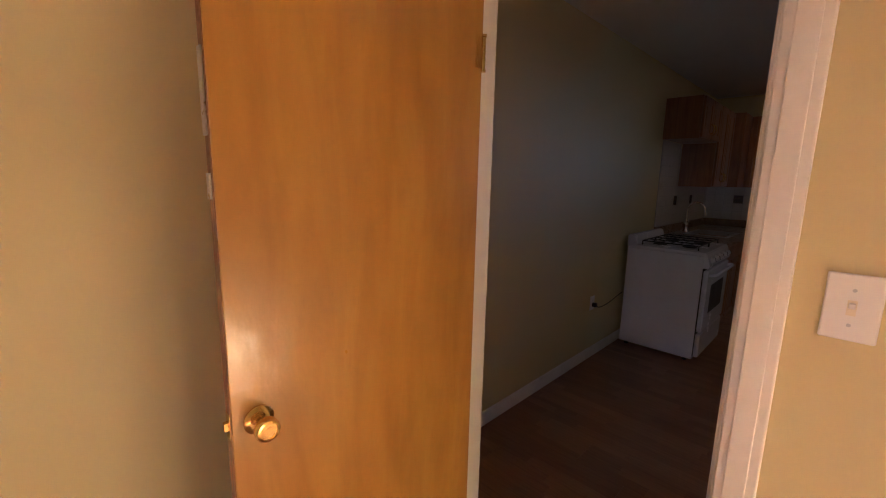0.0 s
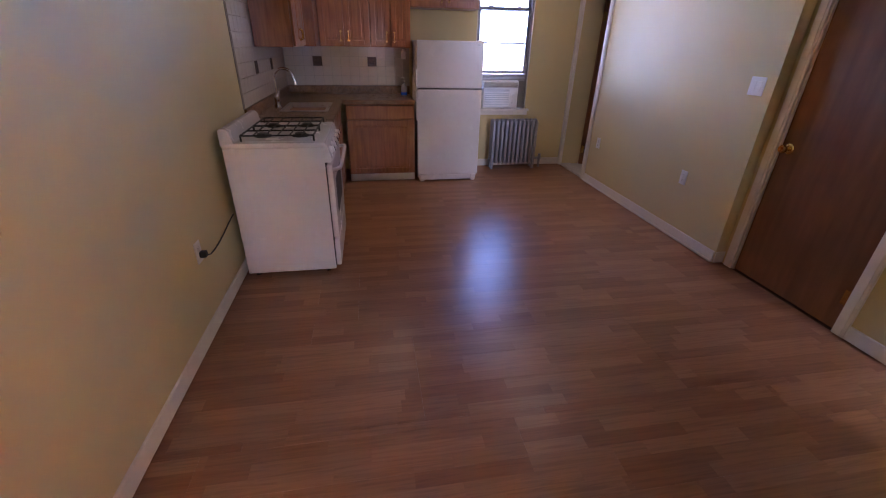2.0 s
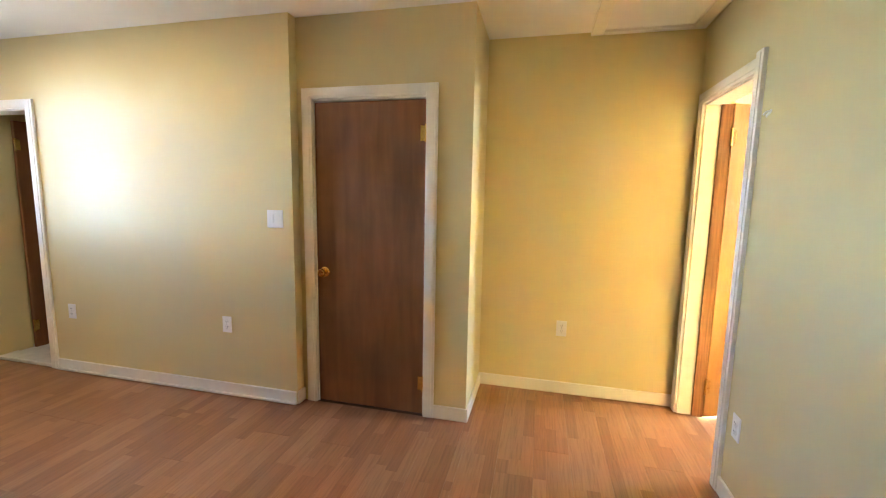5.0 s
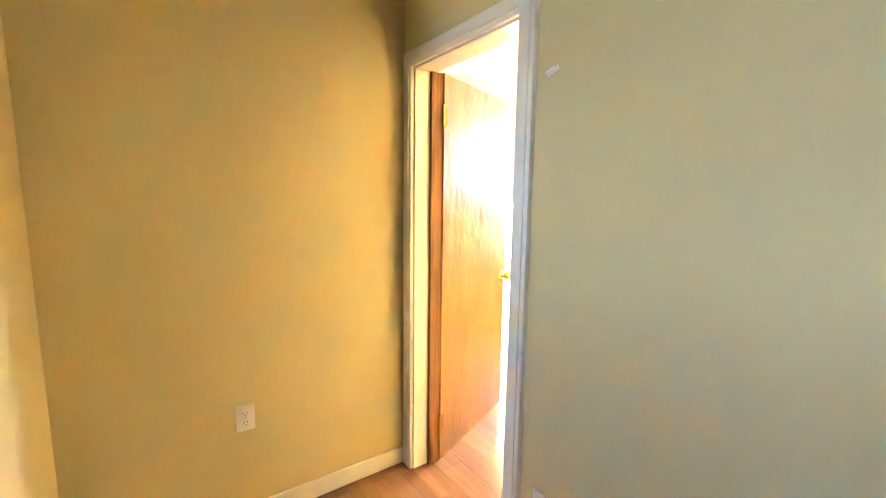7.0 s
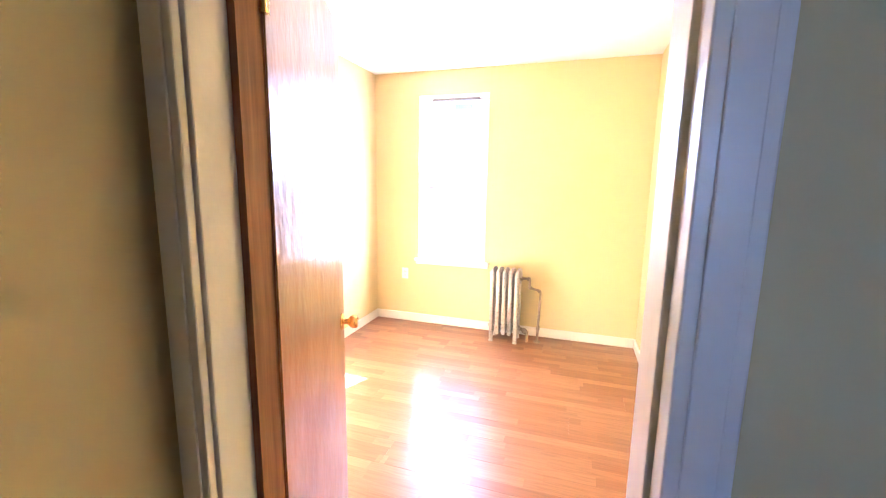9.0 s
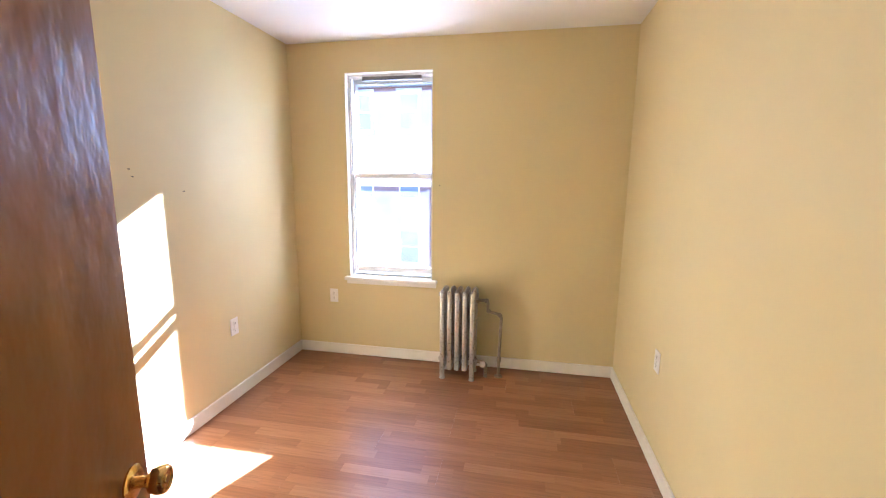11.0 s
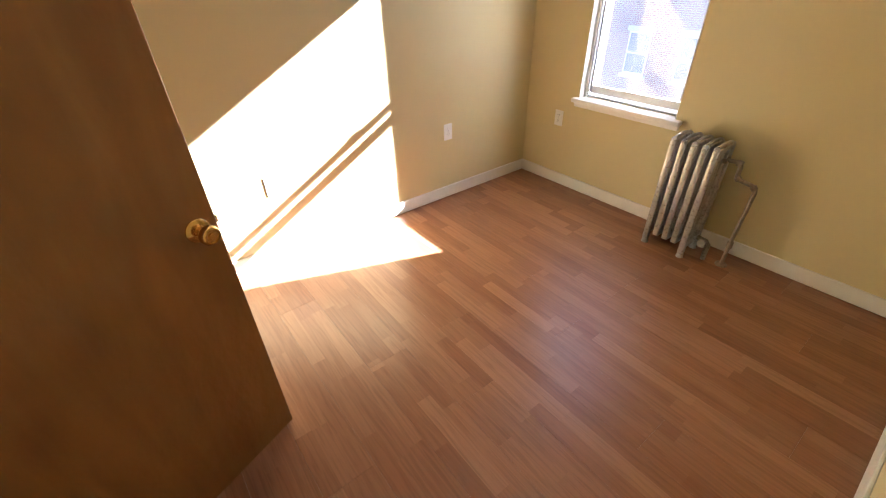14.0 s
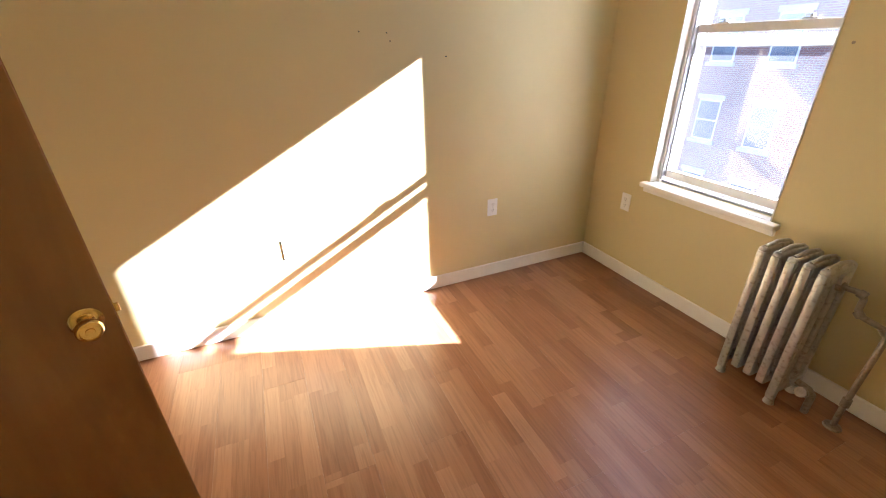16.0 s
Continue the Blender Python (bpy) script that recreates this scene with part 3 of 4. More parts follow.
def street_window(name, opening):
    x0, x1, z0, z1 = opening
    w = thing(name, "white double-hung window with an aluminium storm frame", "window", kind="structure")
    y = BY
    fr = bmesh.new()
    box(fr, x0, x0 + 0.010, y - 0.15, y - 0.045, z0, z1)
    box(fr, x1 - 0.022, x1, y - 0.15, y - 0.045, z0, z1)
    box(fr, x0 + 0.010, x1 - 0.022, y - 0.15, y - 0.045, z1 - 0.022, z1)
    part("window_frame", fr, M_SASH, w)
    part("stop_bead", B(x0 + 0.010, x0 + 0.018, y - 0.075, y - 0.05, z0 + 0.02, z1 - 0.03), M_ALU, w)
    part("stop_bead", B(x1 - 0.034, x1 - 0.022, y - 0.075, y - 0.05, z0 + 0.02, z1 - 0.03), M_ALU, w)
    part("head_track", B(x0 + 0.10, x1 - 0.12, y - 0.075, y - 0.048, z1 - 0.050, z1 - 0.022), M_ALUDARK, w, "grey metal head track")
    sash(w, "upper_sash", x0 + 0.011, x1 - 0.024, y - 0.135, 1.43, z1 - 0.024, M_SASH, 0.018, 0.042, 0.04, glass=M_HAZY)
    low = sash(w, "lower_sash", x0 + 0.011, x1 - 0.024, y - 0.10, z0 + 0.03, 1.53, M_SASH, 0.018, 0.05, 0.04, glass=M_HAZY)
    for x in (x0 + 0.16, x1 - 0.16):
        bm = bmesh.new()
        box(bm, x - 0.03, x + 0.03, y - 0.098, y - 0.075, 1.53, 1.537, 0.002)
        cyl(bm, (x, y - 0.087, 1.537), (x, y - 0.087, 1.547), 0.010)
        box(bm, x - 0.006, x + 0.028, y - 0.093, y - 0.081, 1.543, 1.55, 0.002)
        part("sash_lock", bm, M_ALU, low, "grey metal sash lock", True)
    st = bmesh.new()
    for a, b in ((x0 + 0.010, x0 + 0.018), (x1 - 0.045, x1 - 0.022)):
        box(st, a, b, y - 0.15, y - 0.138, z0, z1 - 0.022)
    box(st, x0 + 0.045, x1 - 0.045, y - 0.15, y - 0.138, 1.425, 1.45)
    part("storm_frame", st, M_ALU, w, "aluminium storm window frame")
    for k in range(3):
        part("track_rib", B(x0 + 0.022, x1 - 0.022, y - 0.145 + k * 0.032, y - 0.133 + k * 0.032, z0 + 0.001, z0 + 0.022 - 0.004 * k), M_ALU, w)
    # reveal boards and the sill with its rounded nose
    part("side_lining", B(x0 - 0.0005, x0 + 0.004, y - 0.045, y + 0.004, z0, z1), M_TRIM, w)
    part("side_lining", B(x1 - 0.004, x1 + 0.0005, y - 0.045, y + 0.004, z0, z1), M_TRIM, w)
    part("head_lining", B(x0, x1, y - 0.045, y + 0.004, z1 - 0.004, z1 + 0.0005), M_TRIM, w)
    sill = bmesh.new()
    box(sill, x0 - 0.045, x1 + 0.03, y, y + 0.055, z0 - 0.026, z0 + 0.002, 0.006, 3)
    box(sill, x0 + 0.001, x1 - 0.001, y - 0.05, y, z0 - 0.02, z0 + 0.001)
    box(sill, x0 - 0.035, x1 + 0.022, y, y + 0.022, z0 - 0.06, z0 - 0.026, 0.004)
    part("window_sill", sill, M_TRIM, w, "thick cream painted wooden sill with a chipped end")


street_window("window_1", BWIN)
street_window("window_3", FWIN)
# unseen projecting block, added so its underside cuts the sun patch's top edge
tagged(part("window_lintel", B(BWIN[0] - 0.2, BWIN[1] + 0.2, BY - 0.35, BY - 0.15, BWIN[3] + 0.002, BWIN[3] + 0.3, 0.01), M_STUCCO), "unseen pale lintel added outside the bedroom window to cut the sun", "lintel", kind="structure")


def kitchen_window():
    x0, x1, z0, z1 = KWIN
    y = KY
    w = thing("window_2", "grey metal double-hung window over an air conditioner", "window", kind="structure")
    fr = bmesh.new()
    box(fr, x0, x0 + 0.03, y + 0.03, y + 0.13, z0, z1, 0.003)
    box(fr, x1 - 0.03, x1, y + 0.03, y + 0.13, z0, z1, 0.003)
    box(fr, x0 + 0.03, x1 - 0.03, y + 0.03, y + 0.13, z1 - 0.035, z1, 0.003)
    part("window_frame", fr, M_ALUDARK, w, "grey metal window frame")
    part("head_track", B(x0 + 0.03, x1 - 0.03, y + 0.012, y + 0.03, z1 - 0.05, z1 - 0.002), M_ALU, w)
    part("corner_block", B(x1 - 0.10, x1 - 0.002, y + 0.002, y + 0.03, z1 - 0.055, z1 - 0.003, 0.004), M_DARK, w, "dark block in the upper corner")
    sash(w, "upper_sash", x0 + 0.03, x1 - 0.03, y + 0.085, 1.82, z1 - 0.035, M_ALUDARK, 0.022, 0.03, 0.02)
    low = sash(w, "lower_sash", x0 + 0.03, x1 - 0.03, y + 0.05, 1.145, 1.86, M_ALUDARK, 0.025, 0.03, 0.03)
    part("middle_rail", B(x0 + 0.05, x1 - 0.05, y + 0.085, y + 0.118, 1.468, 1.494), M_ALUDARK, w)
    for x in (x0 + 0.17, x1 - 0.17):
        part("sash_lock", B(x - 0.03, x + 0.03, y + 0.045, y + 0.06, 1.86, 1.874, 0.003), M_ALU, low)
    sill = bmesh.new()
    box(sill, x0 - 0.04, x1 + 0.04, y - 0.045, y, z0 - 0.028, z0, 0.006, 3)
    box(sill, x0 + 0.001, x1 - 0.001, y, y + 0.14, z0 - 0.02, z0 - 0.001)
    box(sill, x0 - 0.03, x1 + 0.03, y - 0.018, y, z0 - 0.075, z0 - 0.028, 0.003)
    part("window_sill", sill, M_TRIM, w, "cream painted window sill")
    part("side_lining", B(x1 - 0.004, x1 + 0.0005, y - 0.003, y + 0.03, z0, z1), M_TRIM, w)
    part("side_lining", B(x0 - 0.0005, x0 + 0.004, y - 0.003, y + 0.03, z0, z1), M_TRIM, w)


kitchen_window()


# ---- kitchen things ----
def air_conditioner():
    x0, x1, z0 = 2.31, 2.775, 0.737
    y = KY
    a = thing("air_conditioner", "white window air conditioner set in the kitchen window", "air conditioner")
    part("body", B(x0, x1, y - 0.03, y + 0.14, z0, z0 + 0.33, 0.01, 3), M_WHITE, a)
    part("front_panel", B(x0 + 0.008, x1 - 0.008, y - 0.052, y - 0.03, z0 + 0.012, z0 + 0.318, 0.008, 3), M_WHITE, a)
    g = part("intake_grille", B(x0 + 0.03, x1 - 0.12, y - 0.055, y - 0.052, z0 + 0.03, z0 + 0.23), M_ALU, a, "grey intake grille")
    for k in range(9):
        part("slat", B(x0 + 0.03, x1 - 0.12, y - 0.059, y - 0.055, z0 + 0.036 + k * 0.0215, z0 + 0.046 + k * 0.0215), M_WHITE, g)
    v = part("outlet_vent", B(x0 + 0.02, x1 - 0.02, y - 0.055, y - 0.052, z0 + 0.255, z0 + 0.31), M_DARK, a, "dark outlet vent")
    for k in range(4):
        part("louvre", B(x0 + 0.022, x1 - 0.022, y - 0.06, y - 0.055, z0 + 0.259 + k * 0.013, z0 + 0.265 + k * 0.013), M_WHITE, v)
    c = part("control_panel", B(x1 - 0.105, x1 - 0.02, y - 0.056, y - 0.052, z0 + 0.03, z0 + 0.23, 0.002), M_WHITE, a)
    for z in (0.08, 0.17):
        part("dial", cyl(bmesh.new(), (x1 - 0.062, y - 0.072, z0 + z), (x1 - 0.062, y - 0.056, z0 + z), 0.02, 0.022), M_WHITE, c, "", True)
    top = part("filler_rail", B(KWIN[0] + 0.03, KWIN[1] - 0.03, y + 0.03, y + 0.05, z0 + 0.33, z0 + 0.405, 0.003), M_ALU, a, "ribbed aluminium top rail")
    for k in range(4):
        part("rib", B(KWIN[0] + 0.03, KWIN[1] - 0.03, y + 0.024, y + 0.03, z0 + 0.338 + k * 0.016, z0 + 0.346 + k * 0.016), M_ALUDARK, top)
    for p, q in ((KWIN[0] + 0.03, x0), (x1, KWIN[1] - 0.03)):
        cu = part("side_curtain", B(p, q, y + 0.04, y + 0.05, z0 + 0.002, z0 + 0.33), M_ALUDARK, a, "grey accordion side curtain")
        n = max(2, int((q - p) / 0.016))
        for k in range(n):
            u = p + (q - p) * (k + 0.5) / n
            part("pleat", B(u - 0.005, u + 0.005, y + 0.03, y + 0.04, z0 + 0.004, z0 + 0.328), M_ALUDARK, cu)


air_conditioner()


def radiator(name, label, n, pitch, height, depth, x0, y_front, paint, tubes=4):
    """Cast-iron column radiator; sections side by side along x, each with columns in depth."""
    r = thing(name, label, "radiator")
    for i in range(n):
        x = x0 + (i + 0.5) * pitch
        bm = bmesh.new()
        foot = 0.0 if i in (0, n - 1) else 0.065
        w = pitch * 0.36
        box(bm, x - w * 0.86, x + w * 0.86, y_front, y_front + 0.03, 0.075 if foot else 0.03, height - 0.03, 0.007, 2)
        box(bm, x - w * 0.86, x + w * 0.86, y_front + depth - 0.03, y_front + depth, 0.075 if foot else 0.03, height - 0.03, 0.007, 2)
        for k in range(1, tubes - 1):
            y = y_front + depth * k / (tubes - 1)
            tube(bm, [(x, y, 0.085), (x, y, 0.14), (x, y, height - 0.09), (x, y, height - 0.035)], w, 10, [w, w * 0.7, w * 0.7, w])
        for z0, z1 in ((height - 0.085, height - 0.012), (0.07, 0.13)):
            box(bm, x - w * 0.98, x + w * 0.98, y_front + 0.004, y_front + depth - 0.004, z0, z1, 0.013, 3)
        tube(bm, [(x, y_front + 0.02, height - 0.016), (x, y_front + depth * 0.5, height - 0.004), (x, y_front + depth - 0.02, height - 0.016)], w * 0.5, 8)
        s = part("section", bm, paint, r, "", True)
        if foot == 0.0:
            for y in (y_front + w, y_front + depth - w):
                f = bmesh.new()
                tube(f, [(x, y, 0.10), (x, y, 0.05), (x, y, 0.012), (x, y, 0.0)], w, 10, [w * 0.9, w * 0.7, w * 0.95, w * 1.1])
                part("foot", f, paint, s, "", True)
    for z in (height - 0.06, 0.12):
        part("hub_bar", cyl(bmesh.new(), (x0 - 0.004, y_front + depth / 2, z), (x0 + n * pitch + 0.004, y_front + depth / 2, z), 0.026, seg=18), paint, r, "", True)
        part("end_plug", cyl(bmesh.new(), (x0 + n * pitch + 0.002, y_front + depth / 2, z), (x0 + n * pitch + 0.014, y_front + depth / 2, z), 0.017, seg=6), paint, r)
    return r


radiator("radiator", "grey painted cast-iron radiator under the kitchen window", 11, 0.056, 0.625, 0.14, 2.43, 5.215, M_GREYRAD, tubes=3)
k_pipe = thing("radiator_pipe", "grey painted steam pipe beside the kitchen radiator", "pipe")
bm = bmesh.new()
tube(bm, [(3.05, 5.285, 0.12), (3.11, 5.285, 0.12), (3.125, 5.285, 0.105), (3.125, 5.285, 0.0)], 0.015)
part("riser", bm, M_GREYRAD, k_pipe, "", True)
part("valve", lathe(bmesh.new(), [(0.02, 0), (0.024, 0.01), (0.024, 0.04), (0.012, 0.055), (0.018, 0.06), (0.018, 0.075)], 14, pose(3.125, 5.285, 0.10)), M_GREYRAD, k_pipe, "", True)

radiator("radiator", "silver painted cast-iron radiator with rust stains in the bedroom", 5, 0.056, 0.69, 0.20, 3.868, -3.29, M_SILVER, tubes=4)
b_pipe = thing("radiator_pipe", "rusty steam pipe with elbows beside the bedroom radiator", "pipe", pose(0.012, 0, 0))
bm = bmesh.new()
tube(bm, [(3.87, -3.19, 0.60), (3.80, -3.19, 0.605), (3.785, -3.19, 0.60), (3.78, -3.19, 0.585), (3.78, -3.19, 0.535), (3.775, -3.19, 0.52), (3.76, -3.195, 0.515),
          (3.70, -3.205, 0.50), (3.685, -3.205, 0.49), (3.68, -3.205, 0.47), (3.69, -3.205, 0.12), (3.69, -3.205, 0.0)], 0.011)
part("riser", bm, M_PIPE, b_pipe, "", True)
for p, q, rr in (((3.80, -3.19, 0.604), (3.778, -3.19, 0.598), 0.017), ((3.78, -3.19, 0.53), (3.765, -3.193, 0.514), 0.016), ((3.70, -3.205, 0.50), (3.684, -3.205, 0.484), 0.016),
                 ((3.865, -3.19, 0.60), (3.845, -3.19, 0.60), 0.021), ((3.689, -3.205, 0.16), (3.689, -3.205, 0.125), 0.016)):
    part("fitting", cyl(bmesh.new(), p, q, rr, seg=12), M_PIPE, b_pipe, "", True)
part("floor_flange", lathe(bmesh.new(), [(0.032, 0.0), (0.03, 0.008), (0.014, 0.014)], 18, pose(3.69, -3.205, 0.004)), M_PIPE, b_pipe, "", True)
b_valve = thing("radiator_valve", "brass steam valve at the foot of the bedroom radiator", "valve", pose(-0.017, 0, 0))
bm = bmesh.new()
tube(bm, [(3.88, -3.19, 0.12), (3.83, -3.19, 0.115), (3.815, -3.19, 0.10), (3.815, -3.19, 0.0)], 0.014)
part("elbow", bm, M_PIPE, b_valve, "", True)
part("bonnet", lathe(bmesh.new(), [(0.016, 0), (0.02, 0.006), (0.02, 0.02), (0.01, 0.03), (0.01, 0.04), (0.022, 0.043), (0.022, 0.05)], 14, pose(3.835, -3.17, 0.10, -60)), M_PIPE, b_valve, "", True)


def wall_plate(name, label, m, kind, category):
    """Lies against a wall; local y points into the room."""
    p = thing(name, label, category, m)
    w, h = (0.058, 0.0575) if kind == "double" else (0.036, 0.0575)
    pl = part("plate", B(-w, w, 0, 0.006, -h, h, 0.003, 2), M_WHITE, p)
    if kind == "switch":
        part("slot", B(-0.006, 0.006, 0.006, 0.0068, -0.013, 0.013), M_IVORY, pl)
        part("toggle", B(-0.0042, 0.0042, 0.0065, 0.016, 0.0, 0.009, 0.001), M_WHITE, p)
        for z in (-0.03, 0.03):
            part("screw", cyl(bmesh.new(), (0, 0.006, z), (0, 0.0072, z), 0.003, seg=10), M_STEEL, pl)
    elif kind == "double":
        for x in (-0.023, 0.023):
            part("rocker", B(x - 0.016, x + 0.016, 0.006, 0.0095, -0.033, 0.033, 0.0015), M_WHITE, p)
    else:
        for z in (-0.02, 0.02):
            f = part("receptacle", lathe(bmesh.new(), [(0.0165, 0), (0.0165, 0.002), (0.015, 0.0026)], 20, Matrix.Translation((0, 0.006, z)) @ Matrix.Rotation(radians(-90), 4, "X")), M_WHITE, p, "", True)
            for x in (-0.0063, 0.0063):
                part("slot", B(x - 0.0012, x + 0.0012, 0.0082, 0.0092, z - 0.001, z + 0.008), M_DARK, f)
            part("slot", cyl(bmesh.new(), (0, 0.0082, z - 0.008), (0, 0.0092, z - 0.008), 0.0026, seg=8), M_DARK, f)
        part("screw", cyl(bmesh.new(), (0, 0.006, 0), (0, 0.0072, 0), 0.003, seg=10), M_STEEL, pl)
    return p


OUT, SW = "white plastic double power outlet on the tan wall", "white plastic toggle light switch on the wall"
wall_plate("light_switch", SW, pose(1.41, 0.0, 1.25, 0, 0, 180), "switch", "switch")
wall_plate("light_switch", "white double rocker light switch beside the closet door", pose(KX, 2.634, 1.26, 0, 0, 90), "double", "switch")
wall_plate("power_outlet", OUT, pose(KX, 3.04, 0.515, 0, 0, 90), "outlet", "outlet")
wall_plate("power_outlet", OUT, pose(KX, 4.45, 0.49, 0, 0, 90), "outlet", "outlet")
wall_plate("power_outlet", OUT, pose(AX, 0.77, 0.493, 0, 0, 90), "outlet", "outlet")
wall_plate("power_outlet", OUT, pose(3.145, HW, 0.40), "outlet", "outlet")
wall_plate("power_outlet", OUT, pose(BX1, -2.55, 0.506, 0, 0, 90), "outlet", "outlet")
wall_plate("power_outlet", "white plastic power outlet in the sun patch", pose(BX1, -1.28, 0.478, 0, 0, 90), "outlet", "outlet")
wall_plate("power_outlet", OUT, pose(5.103, BY, 0.514), "outlet", "outlet")
wall_plate("power_outlet", OUT, pose(BX0, -2.43, 0.56, 0, 0, -90), "outlet", "outlet")
wall_plate("power_outlet", "white power outlet low on the wall near the stove", pose(0.0, 2.19, 0.475, 0, 0, -90), "outlet", "outlet")
pc = thing("extension_lead", "black plug and cable running behind the stove", "cable")
part("plug", B(0.011, 0.045, 2.165, 2.20, 0.45, 0.483, 0.006), M_RUBBER, pc)
part("cord", tube(bmesh.new(), [(0.035, 2.19, 0.455), (0.04, 2.24, 0.437), (0.035, 2.32, 0.428), (0.03, 2.42, 0.427), (0.025, 2.52, 0.433), (0.02, 2.64, 0.447), (0.018, 2.76, 0.46)], 0.004, 8), M_RUBBER, pc, "", True)

for y, z in ((-1.78, 1.528), (-1.917, 1.521), (-1.932, 1.485), (-2.233, 1.408)):
    n = thing("nail", "small dark nail stuck in the bedroom wall", "nail", pose(BX1, y, z, 0, -90))
    part("shank", cyl(bmesh.new(), (0, 0, 0), (0, 0, 0.010), 0.0018, seg=6), M_DARK, n)
    part("head", cyl(bmesh.new(), (0, 0, 0.009), (0, 0, 0.011), 0.0035, seg=8), M_DARK, n)
for name, m in (("nail", pose(BX0, -0.97, 1.42, 0, 90)), ("nail", pose(4.20, BY, 1.44, -90))):
    n = thing(name, "small nail hole plug in the painted wall", "nail", m)
    part("shank", cyl(bmesh.new(), (0, 0, 0), (0, 0, 0.006), 0.002, seg=6), M_DARK, n)
    part("head", cyl(bmesh.new(), (0, 0, 0.005), (0, 0, 0.008), 0.006, seg=8), M_PIPE, n)

hk = thing("cable_clip", "small white plastic cable clip on the hall wall", "clip", pose(3.178, HW, 1.80, 0, 24))
part("base", B(-0.022, 0.022, 0, 0.005, -0.007, 0.007, 0.002), M_WHITE, hk)
part("hook", tube(bmesh.new(), [(-0.016, 0.004, 0), (-0.016, 0.012, 0), (-0.010, 0.016, 0.001), (0.012, 0.016, 0.003), (0.018, 0.012, 0.004)], 0.0035, 8), M_WHITE, hk, "", True)


def recessed_light(x, y):
    r = thing("ceiling_light", "lit round recessed ceiling light with a white ring", "ceiling light", pose(x, y, H), "kitchen recessed lights")
    part("trim_ring", lathe(bmesh.new(), [(0.055, 0.0), (0.085, 0.0), (0.083, -0.006), (0.060, -0.010), (0.055, -0.004)], 32), M_WHITE, r, "", True)
    part("lamp_face", lathe(bmesh.new(), [(0.054, -0.001), (0.054, -0.004), (0.03, -0.007), (0.002, -0.008)], 24), M_LAMP, r, "glowing warm lamp face", True)


for x, y in ((1.05, 4.57), (2.648, 4.53), (2.67, 3.43)):
    recessed_light(x, y)
sm = thing("smoke_detector", "round white smoke detector on the ceiling", "smoke detector", pose(1.015, 3.45, H))
part("base", lathe(bmesh.new(), [(0.06, 0.0), (0.06, -0.012), (0.056, -0.02)], 28), M_WHITE, sm, "", True)
part("cover", lathe(bmesh.new(), [(0.054, -0.019), (0.05, -0.034), (0.03, -0.04), (0.004, -0.041)], 28), M_WHITE, sm, "", True)

def bowl_light(x, y, label, bowl):
    cl = thing("ceiling_light", label, "ceiling light", pose(x, y, H))
    part("canopy", lathe(bmesh.new(), [(0.15, 0.0), (0.15, -0.012), (0.135, -0.03), (0.10, -0.034)], 32), M_BRONZE, cl, "", True)
    part("glass_bowl", lathe(bmesh.new(), [(0.14, -0.03), (0.142, -0.04), (0.125, -0.07), (0.09, -0.095), (0.04, -0.11), (0.006, -0.113)], 32), bowl, cl, "", True)
    part("finial", lathe(bmesh.new(), [(0.006, -0.11), (0.012, -0.116), (0.014, -0.124), (0.007, -0.132), (0.009, -0.138), (0.003, -0.146)], 16), M_BRONZE, cl, "", True)
    for a in (40, 160, 280):
        part("clip", tube(bmesh.new(), [(0.135 * math.cos(radians(a)), 0.135 * math.sin(radians(a)), -0.025), (0.15 * math.cos(radians(a)), 0.15 * math.sin(radians(a)), -0.045), (0.143 * math.cos(radians(a)), 0.143 * math.sin(radians(a)), -0.06)], 0.006, 8), M_BRONZE, cl, "", True)


bowl_light(4.033, -1.46, "bronze flush-mount ceiling light with a white glass bowl", M_FROST)

# framed hatch in the alcove ceiling
ht = thing("ceiling_hatch", "white framed access hatch in the alcove ceiling", "hatch", kind="structure")
part("panel", B(3.36, 4.07, 0.09, 0.61, H - 0.008, H + 0.0, 0.002), M_CEIL, ht)
for a in ((3.29, 4.137, 0.61, 0.69), (3.29, 4.137, 0.01, 0.09)):
    part("frame_board", B(*a, H - 0.022, H, 0.004), M_TRIM, ht)
for a in ((3.29, 3.36, 0.09, 0.61), (4.07, 4.137, 0.09, 0.61)):
    part("frame_board", B(*a, H - 0.0215, H, 0.004), M_TRIM, ht)


